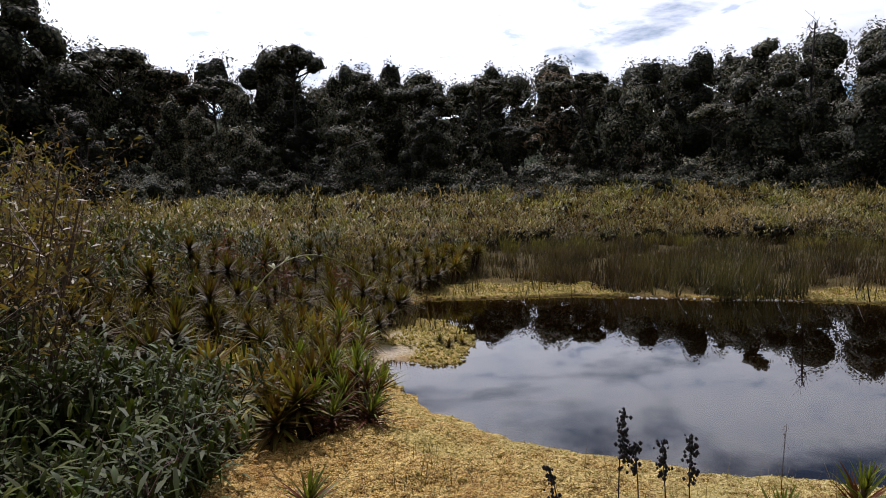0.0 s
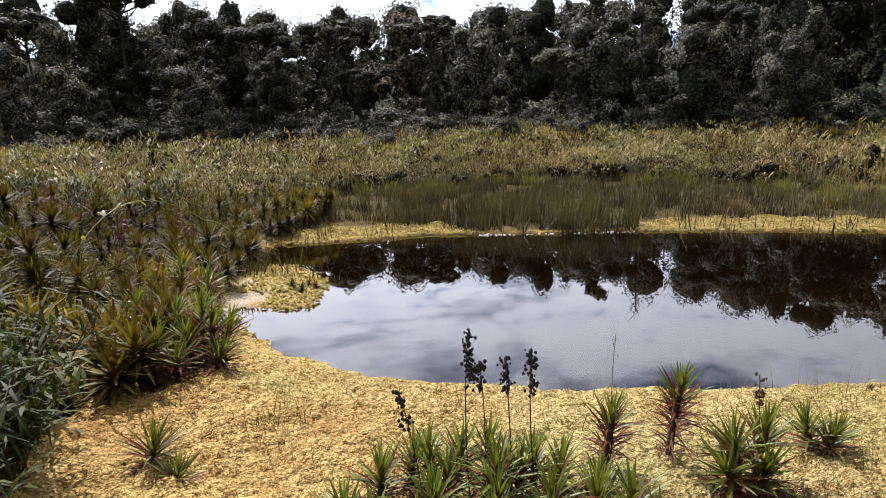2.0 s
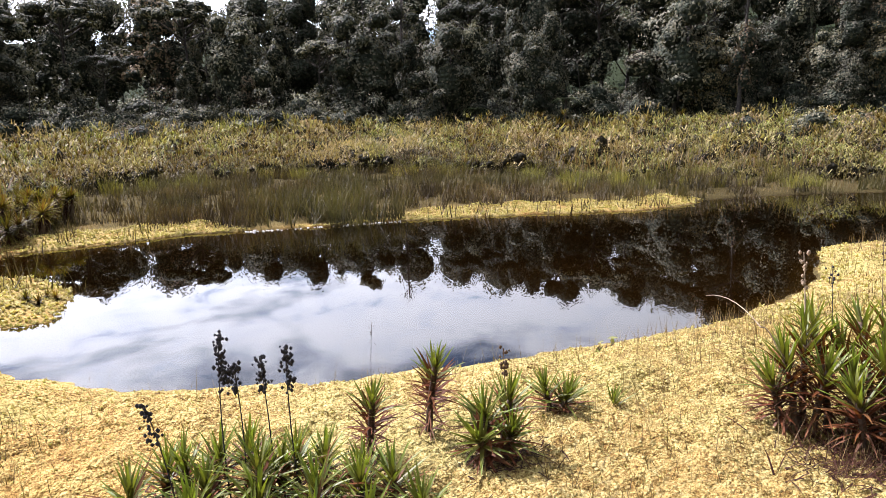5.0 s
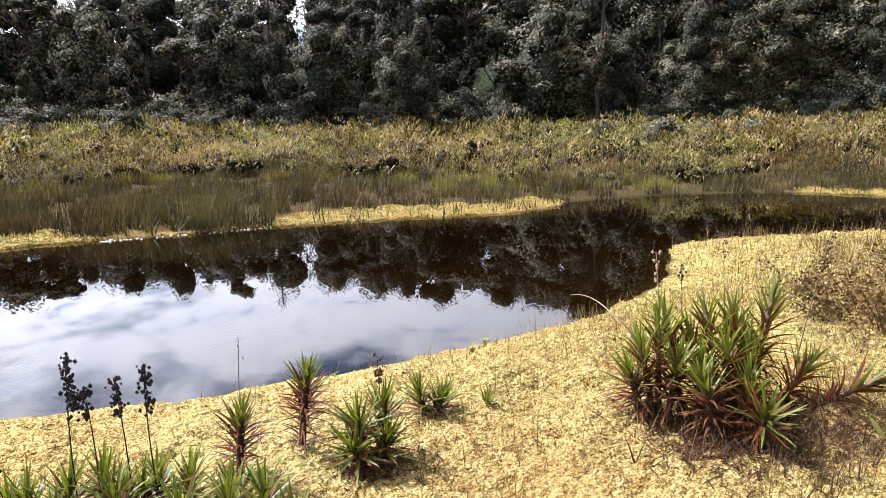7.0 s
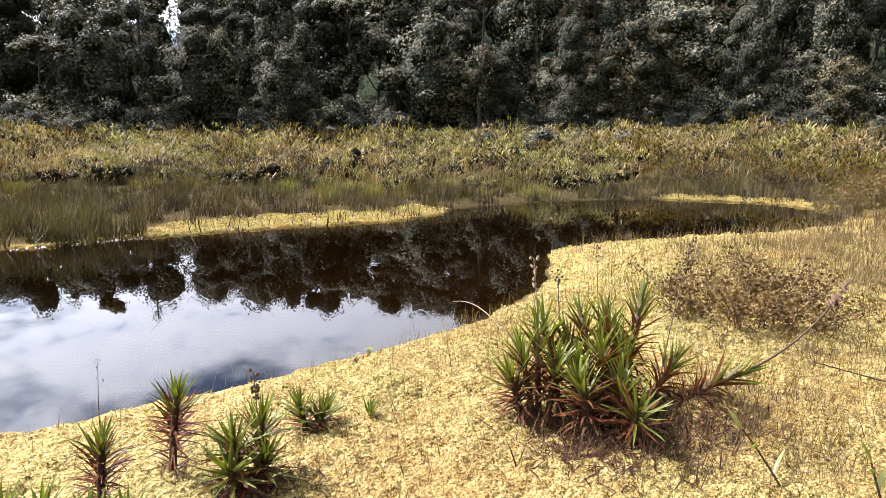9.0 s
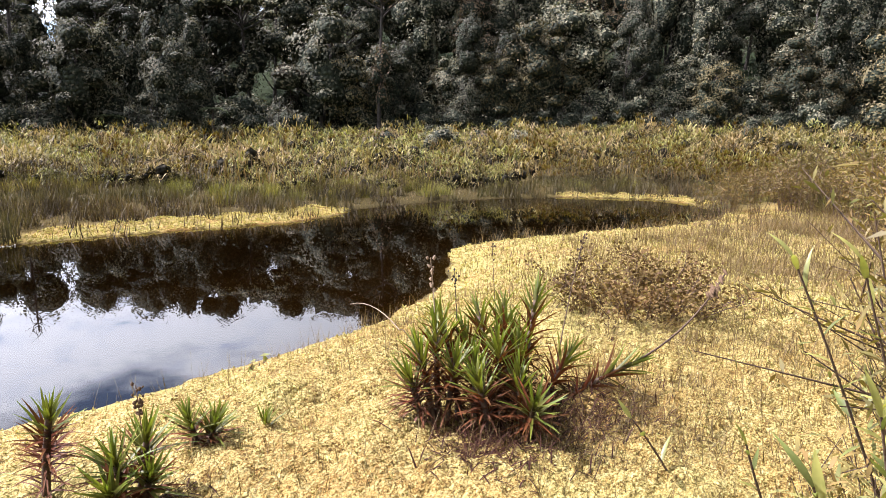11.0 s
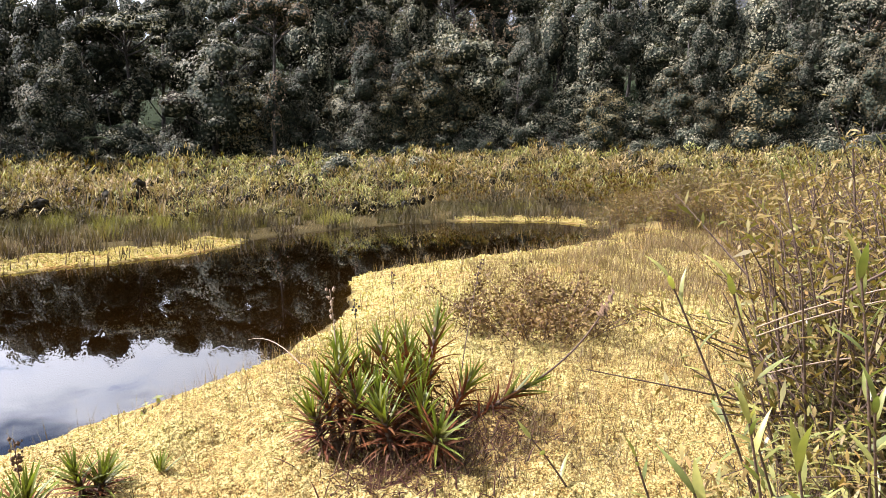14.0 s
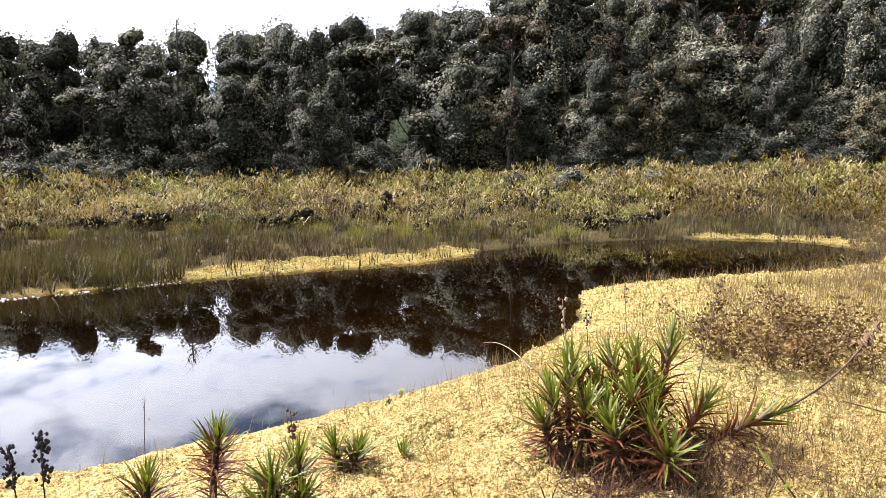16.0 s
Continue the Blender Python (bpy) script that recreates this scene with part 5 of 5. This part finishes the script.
def build_bank():
    rs = random.Random(51)
    heads = [make_bank_rosette(200 + i, h, s, "spiky rosette plant with a skirt of dead leaves") for i, (h, s) in enumerate(BANK_SIZES)]
    spots, tries = [], 0
    while len(spots) < 1050 and tries < 20000:
        tries += 1
        y = rs.uniform(3.6, 15)
        x = bank_edge(y) - rs.random() ** 1.2 * (1.6 + 0.5 * y)
        if all((x - q[0]) ** 2 + (y - q[1]) ** 2 > 0.145 ** 2 for q in spots):
            inland = bank_edge(y) - x
            spots.append((x, y, rs.uniform(0.6, 1.4), rs.choice([0, 1, 3, 4] if inland < 1.2 else [1, 2, 3, 4])))
    for i in range(12):
        spots.append((-0.5 + 0.1 * i + rs.uniform(-0.05, 0.05), 11.5 + 0.1 * i + rs.uniform(-0.15, 0.25), rs.uniform(0.95, 1.15), 2))
    for x, y, s in ((-0.05, 7.35, 0.5), (0.05, 7.25, 0.55), (0.2, 7.4, 0.5), (0.12, 7.5, 0.4)):
        spots.append((x, y, s, 5))
    far = [q for q in spots if q[1] > 7.2 and q[0] < 0.1 and q[1] < 11.45 or q[1] > 12.8 or q[0] < bank_edge(q[1]) - 1.15]
    put(heads, [q for q in spots if q not in far], 52, 16.0)
    crowns, skirts = Soup(), Soup()
    mats = [bank_arrays(h, sz, 240 + i, 2) for i, (h, sz) in enumerate(BANK_SIZES)]
    for x, y, s, k in far:
        turn = rs.uniform(0, 6.28)
        tile(crowns, mats[k][0], x, y, gz(x, y), s, turn)
        tile(skirts, mats[k][1], x, y, gz(x, y), s, turn)
    alone("bank_rosette_mat", crowns, M_CROWN, "mat of spiky rosettes on the far bank", "rosette plants")
    alone("dead_rosette_leaves", skirts, M_DEAD_SHADED, "dead brown leaves hanging under the rosettes", "dead leaves")
    kinds = [make_shrub(220, 0.75, 0.8, 420, 0.095, 0.2, M_SHRUB, "leafy_shrub", "shrub with glossy dark lance-shaped leaves", "bank shrubs", 9, 2),
             make_shrub(221, 0.9, 0.8, 520, 0.05, 0.24, M_SHRUB_OLIVE, "leafy_shrub", "olive-green shrub with small narrow leaves", "bank shrubs"),
             make_shrub(222, 0.7, 0.9, 400, 0.11, 0.17, M_SHRUB, "leafy_shrub", "shrub with glossy dark lance-shaped leaves", "bank shrubs", 9, 2),
             make_shrub(223, 0.65, 0.7, 340, 0.06, 0.3, M_SHRUB_RUST, "leafy_shrub", "shrub with yellow and rust-coloured leaves", "bank shrubs"),
             make_shrub(224, 1.0, 0.7, 380, 0.07, 0.25, M_SHRUB_OLIVE, "leafy_shrub", "olive-green shrub with small narrow leaves", "bank shrubs")]
    spots = []
    while len(spots) < 55:
        y = rs.uniform(2.0, 14)
        x = bank_edge(y) - 1.5 - rs.random() * (1.2 + 0.6 * y)
        spots.append((x, y, rs.uniform(0.75, 1.05) * min(1.0 + 0.16 * max(bank_edge(y) - x - 0.6, 0), 1.35), rs.choice([0, 0, 1, 2, 2, 3, 4])))
    for i in range(60):
        y = rs.uniform(1.5, 3.7)
        spots.append((bank_edge(y) - 0.12 - 0.4 * max(y - 2.6, 0) - rs.random() ** 1.4 * 1.3, y, rs.uniform(0.7, 1.0), rs.choice([0, 2, 2, 0])))
    for i in range(40):
        y = rs.uniform(4.0, 13)
        spots.append((bank_edge(y) - 0.15 - rs.random() * (0.6 + 0.4 * y), y, rs.uniform(0.4, 0.62), rs.choice([1, 3, 4, 1])))
    put(kinds, spots, 53)
    tall = [make_shrub(230, 1.55, 0.9, 800, 0.05, 0.2, M_SHRUB_OLIVE, "tall_shrub", "tall twiggy shrub with olive and rust leaves", "tall bank shrubs", 11),
            make_shrub(231, 1.65, 1.0, 800, 0.046, 0.2, M_SHRUB_RUST, "tall_shrub", "tall twiggy shrub with olive and rust leaves", "tall bank shrubs", 12)]
    put(tall, [(-2.25, 3.6, 1.0, 0), (-2.6, 4.1, 1.0, 1), (-2.0, 3.0, 0.9, 1), (-3.0, 4.4, 1.05, 0), (-2.9, 5.2, 0.95, 1), (-3.6, 5.6, 1.0, 0), (-3.9, 6.6, 1.0, 1)], 54)


build_bank()


# ---- stalks, seed heads and twigs ----
def seed_stalk(base, tip, label, seed, head=0.14, mat=M_SEED, blob=0.0068, count=26, thick=0.0032, group="seed stalks"):
    np.random.seed(seed)
    b = Vector((base[0], base[1], gz(base[0], base[1]) - 0.01))
    ob = thing("seed_stalk", b, label, "seed stalk", group)
    t = np.array(tip) - np.array(b)
    p = curve((0, 0, 0), t, (np.random.normal(scale=0.012), np.random.normal(scale=0.012), 0), 10)
    part("stalk", Soup().add(*tube(p, np.linspace(thick, thick * 0.5, 10), 6)), mat, ob)
    heads = Soup()
    ln = np.linalg.norm(t)
    for i in range(count):
        s = 1 - head / ln * np.random.uniform(0, 1) ** 1.1
        c = p[0] + (p[-1] - p[0]) * s + np.random.normal(scale=0.010, size=3) * np.array([1, 1, 0.5])
        r = blob * np.random.uniform(0.55, 1.2)
        q = np.stack([c + np.array([0, 0, -r]), c, c + np.array([0, 0, r * 0.9])])
        heads.add(*tube(q, [r * 0.35, r, r * 0.3], 6))
    tagged(part("seed_head", heads, mat, ob), kind="stuff")
    return ob


def build_stalks():
    dark = "thin stalk with a dark clustered seed head"
    for i, (b, t, h, n) in enumerate([((0.60, 2.25), (0.59, 2.25, 0.99), 0.20, 44), ((0.63, 2.25), (0.63, 2.25, 0.88), 0.12, 22), ((0.73, 2.22), (0.71, 2.22, 0.90), 0.12, 24), ((0.82, 2.16), (0.78, 2.15, 0.94), 0.16, 32), ((0.42, 2.18), (0.34, 2.20, 0.82), 0.13, 22)]):
        seed_stalk(b, t, dark, 300 + i, h, count=int(n * 2.2))
    seed_stalk((1.76, 2.24), (1.74, 2.26, 0.72), "thin stalk with a rusty seed head", 310, 0.12, M_RUST_SEED, 0.008, 22)
    seed_stalk((1.20, 2.36), (1.19, 2.36, 0.90), "bare thin brown grass stalk", 311, 0.10, M_STEM, 0.003, 8, 0.002)
    g = "flower stalks of the clump"
    seed_stalk((2.92, 1.66), (3.06, 1.80, 1.05), "pale dry flower stalk rising from a rosette", 312, 0.16, M_PALE, 0.009, 16, 0.005, g)
    seed_stalk((2.98, 1.60), (3.12, 1.70, 1.00), "dark dry flower stalk rising from a rosette", 313, 0.10, M_SEED, 0.006, 14, 0.003, g)
    seed_stalk((3.30, 1.50), (3.48, 1.68, 1.08), "thin dry flower stalk rising from a rosette", 314, 0.12, M_STEM, 0.005, 10, 0.003, g)
    seed_stalk((3.45, 1.30), (3.95, 1.34, 1.10), "thin dry flower stalk rising from a rosette", 315, 0.16, M_STEM, 0.007, 14, 0.004, g)
    np.random.seed(316)
    ob = thing("flower_stalk", (3.58, 0.93, 0.52), "pale knotted flower stalk leaning out of a rosette", "flower stalk", g)
    p = curve((0, 0, 0), (0.46, -0.33, 0.42), (0.06, -0.02, -0.05), 10)
    part("stalk", Soup().add(*tube(p, np.linspace(0.006, 0.004, 10), 6)), M_STEM, ob)
    hd = Soup()
    for i in range(20):
        c = p[-1] - (p[-1] - p[-3]) * np.random.uniform() + np.random.normal(scale=0.006, size=3)
        hd.add(*tube(np.stack([c - 0.012 * np.ones(3), c, c + 0.012 * np.ones(3)]), [0.004, 0.009, 0.003], 6))
    tagged(part("seed_head", hd, M_RUST_SEED, ob), kind="stuff")
    tw = thing("dead_twig", (3.05, 1.72, gz(3.05, 1.72)), "pale dead twig arching over the bank", "twig")
    z0 = gz(3.05, 1.72)
    s = Soup().add(*tube(curve((0, 0, 0), (-0.07, 0.21, 0.68 - z0), (0.02, 0.05, 0.12), 8), np.linspace(0.004, 0.003, 8), 5))
    s.add(*tube(curve((-0.07, 0.21, 0.68 - z0), (0.10, 0.66, 0.71 - z0), (0, 0, 0.05), 8), np.linspace(0.003, 0.0015, 8), 5))
    part("twig", s, M_PALE, tw)


build_stalks()


def build_bushes():
    put([make_shrub(240, 0.46, 1.7, 6500, 0.024, 0.5, M_BROWN, "brown_bush", "low dry bush with small brown and olive leaves", "", 44, wood_size=0.7)], [(5.3, 1.36, 1.0, 0)], 60)
    put([make_shrub(241, 0.16, 0.16, 14, 0.06, 0.35, M_STALK_LEAF, "bank_sprig", "small leafy sprig at the water's edge", "", 3)], [(3.16, 3.12, 1.0, 0)], 61)
    gold = [make_shrub(250 + i, h, w, n, 0.058, 0.15, m, "golden_shrub", "twiggy shrub with narrow golden-green leaves", "golden shrubs", 16)
            for i, (h, w, n, m) in enumerate([(1.15, 1.0, 700, M_GOLD), (1.0, 0.9, 700, M_SHRUB_OLIVE), (1.3, 0.9, 700, M_GOLD)])]
    gold += [make_shrub(256 + i, 1.1, 1.0, 420, 0.08, 0.19, m, "golden_shrub", "twiggy shrub with narrow golden-green leaves", "golden shrubs", 9) for i, m in enumerate((M_GOLD, M_SHRUB_RUST))]
    rs = random.Random(62)
    spots = []
    while len(spots) < 140:
        x = 3.0 + 16 * rs.random() ** 1.3
        y = np.interp(x, [3.0, 4, 5, 6.6, 9.3, 11.4, 13, 14, 19], [-0.35, -0.45, -0.4, -0.45, -0.25, 0.1, 0.4, 1.1, 1.5]) - rs.random() ** 1.3 * (1.2 + 0.3 * x)
        spots.append((x, float(y), rs.uniform(0.8, 1.2), rs.randrange(3) if x < 6.5 else rs.choice([3, 4])))
    for i in range(40):
        spots.append((rs.uniform(13.6, 20), rs.uniform(0.2, 2.9), rs.uniform(0.5, 0.85), 4))
    put(gold, spots, 63)


build_bushes()


# ---- leafy stalks close to the camera ----
def stalk_leaf_mesh(width, bend):
    s = np.linspace(0, 1, 7)
    c = np.stack([bend * s ** 2, 0 * s, s], 1)
    w = 0.5 * width * np.array([0.35, 0.8, 1.0, 0.95, 0.75, 0.42, 0.03])
    v = np.stack([c + np.outer(w, (0, -1, 0)) + np.outer(w, (-0.3, 0, 0)), c, c + np.outer(w, (0, 1, 0)) + np.outer(w, (-0.3, 0, 0))], 1)
    q = [[r * 3 + j, r * 3 + j + 1, (r + 1) * 3 + j + 1, (r + 1) * 3 + j] for r in range(6) for j in range(2)]
    return Soup().add(v, q, np.repeat(s, 3)).mesh("leaf", M_STALK_LEAF)


BROAD = [stalk_leaf_mesh(0.17, 0.2), stalk_leaf_mesh(0.14, 0.4), stalk_leaf_mesh(0.2, 0.05)]


def leafy_stalk(base, tip, seed, leaves, length, label="brown stalk with pale green lance-shaped leaves"):
    rs = random.Random(seed)
    b = Vector((base[0], base[1], gz(base[0], base[1]) - 0.02))
    ob = thing("leafy_stalk", b, label, "plant stalk", "leafy stalks")
    p = curve((0, 0, 0), Vector(tip) - b, (rs.uniform(-0.03, 0.03), rs.uniform(-0.03, 0.03), 0), 10)
    part("stalk", Soup().add(*tube(p, np.linspace(0.0058, 0.003, 10), 7)), M_STEM, ob)
    a = Vector(p[-1] - p[-3]).normalized()
    for i in range(leaves):
        u = i / max(leaves - 1, 1)
        s = 9 * (1 - 0.55 * u ** 1.3)
        k = min(int(s), 8)
        at = Vector(p[k] + (p[k + 1] - p[k]) * (s - k))
        th = radians(12 + 58 * u + rs.uniform(-10, 12))
        r = Matrix.Rotation(i * 2.6 + rs.uniform(-0.4, 0.4), 3, a) @ a.orthogonal().normalized()
        d = a * math.cos(th) + r * math.sin(th)
        leaf_object(rs.choice(BROAD), ob, at, d, r * math.cos(th) - a * math.sin(th), length * rs.uniform(0.7, 1.15))
    return ob


def build_leafy_stalks():
    rows = [((2.75, -0.22), (2.43, 0.16, 1.33), 9, 0.11), ((2.85, -0.30), (2.54, -0.01, 1.32), 7, 0.12), ((2.35, -0.42), (2.23, -0.32, 1.42), 12, 0.115), ((2.72, -0.60), (2.62, -0.43, 1.68), 16, 0.10),
            ((2.05, -0.30), (1.84, -0.18, 1.04), 10, 0.15), ((1.95, -0.52), (1.70, -0.42, 1.14), 10, 0.16), ((2.15, -0.22), (1.94, -0.08, 1.08), 8, 0.14), ((2.10, -0.10), (1.86, 0.03, 0.92), 8, 0.13),
            ((2.88, 0.50), (2.74, 0.68, 0.60), 3, 0.12), ((2.5, -0.3), (2.2, -0.08, 1.02), 9, 0.10), ((2.45, -0.55), (2.12, -0.36, 1.10), 12, 0.11), ((3.4, -0.45), (3.24, -0.16, 1.66), 8, 0.06),
            ((2.5, 0.05), (2.28, 0.22, 0.80), 6, 0.09), ((2.2, -0.7), (2.05, -0.6, 1.2), 14, 0.12), ((2.0, 0.12), (1.85, 0.22, 0.62), 6, 0.10)]
    for i, (b, t, n, l) in enumerate(rows):
        leafy_stalk(b, t, 400 + i, n, l)
    twig = [make_shrub(260 + i, 1.0, 1.15, n, 0.055, 0.24, m, "twiggy_shrub", "tangle of brown twigs with sparse narrow leaves", "twiggy shrubs", 18, 2, 0.6) for i, (n, m) in enumerate([(520, M_GOLD), (620, M_SHRUB_OLIVE)])]
    put(twig, [(2.9, -0.45, 1.0, 0), (3.3, -0.6, 1.1, 1), (2.6, -0.75, 1.0, 1), (3.8, -0.55, 1.1, 0), (2.45, -0.45, 0.75, 1), (3.6, -1.0, 1.2, 1), (4.3, -0.8, 1.15, 0), (2.3, -0.35, 0.6, 0)], 64)
    lush = [make_shrub(265 + i, 0.62, 0.75, 230, 0.095, 0.17, m, "leafy_shrub", "low shrub with narrow grey-green leaves", "low leafy shrubs", 12, 2, 0.6) for i, m in enumerate((M_STALK_BUSH, M_GOLD))]
    put(lush, [(2.3, -0.15, 0.8, 0), (2.15, -0.4, 0.9, 0), (2.55, -0.2, 0.9, 1), (2.75, -0.5, 1.0, 0), (2.0, -0.6, 0.95, 0), (2.4, -0.7, 1.1, 1), (3.0, -0.25, 0.9, 0), (3.2, -0.5, 1.1, 1), (2.9, -0.8, 1.2, 0), (2.05, 0.0, 0.6, 1), (3.5, -0.35, 1.0, 0)], 65)
    pale = thing("dead_branch", (2.75, -0.2, gz(2.75, -0.2)), "pale dead branches lying across the shrubs", "branch")
    s = Soup()
    for dz in (0.0, 0.03, -0.14):
        s.add(*tube(curve((-0.05, 0.1, 0.82 + dz), (0.55, -1.0, 0.95 + dz * 2), (0.05, 0.03, 0.05), 9), np.linspace(0.0025, 0.0045, 9), 6))
    s.add(*tube(curve((0.28, -0.5, -0.05), (0.22, -0.42, 0.9), (0, 0, 0), 6), 0.006, 6))
    part("branch", s, M_PALE, pale)


build_leafy_stalks()


def build_small_things():
    ob = thing("arching_stem", (-1.75, 5.6, gz(-1.75, 5.6)), "long pale green stem arching over the bank", "plant stem")
    z0 = gz(-1.75, 5.6)
    a = curve((0, 0, 0.2), (0.94, 1.25, 0.86 - z0), (-0.1, 0, 0.42), 14)
    b = curve((0.94, 1.25, 0.86 - z0), (1.12, 1.46, 0.74 - z0), (0.01, 0, 0.02), 10)
    part("stem", Soup().add(*tube(np.concatenate([a, b[1:]]), np.linspace(0.006, 0.003, 23), 6)), M_STALK_LEAF, ob)
    np.random.seed(90)
    n = 8
    at = a[np.random.randint(3, 12, n)]
    part("foliage", Soup().add(*blades(at, np.random.normal(size=(n, 3)), 0.09, 0.03, 0.2, 3, shape="leaf")), M_STALK_LEAF, ob)
    put([make_shrub(245, 0.95, 0.22, 150, 0.07, 0.3, M_BLADE_DEAD, "dark_spire_plant", "narrow dark red-brown plant above the bank", "", 5)], [(-1.8, 7.8, 0.95, 0), (-2.6, 8.6, 0.9, 0), (-1.25, 8.9, 0.7, 0), (14.5, 17.1, 0.75, 0), (15.1, 17.6, 0.6, 0)], 91)
    np.random.seed(92)
    fo = Soup()
    for i in range(90):
        x = np.random.uniform(2.7, 5.2)
        y = 10.48 - (x - 2.7) * 0.19 + np.random.normal(scale=0.05)
        r = np.random.uniform(0.008, 0.03) * np.random.uniform(0.3, 1)
        c = np.array([x, y - 0.12, 0.0])
        fo.add(*tube(np.stack([c, c + (0, 0, r * 0.5), c + (0, 0, r * 0.8)]), [r, r * 0.9, r * 0.15], 7))
    alone("foam", fo, M_FOAM, "pale dry flecks along the reed edge", "foam")


build_small_things()
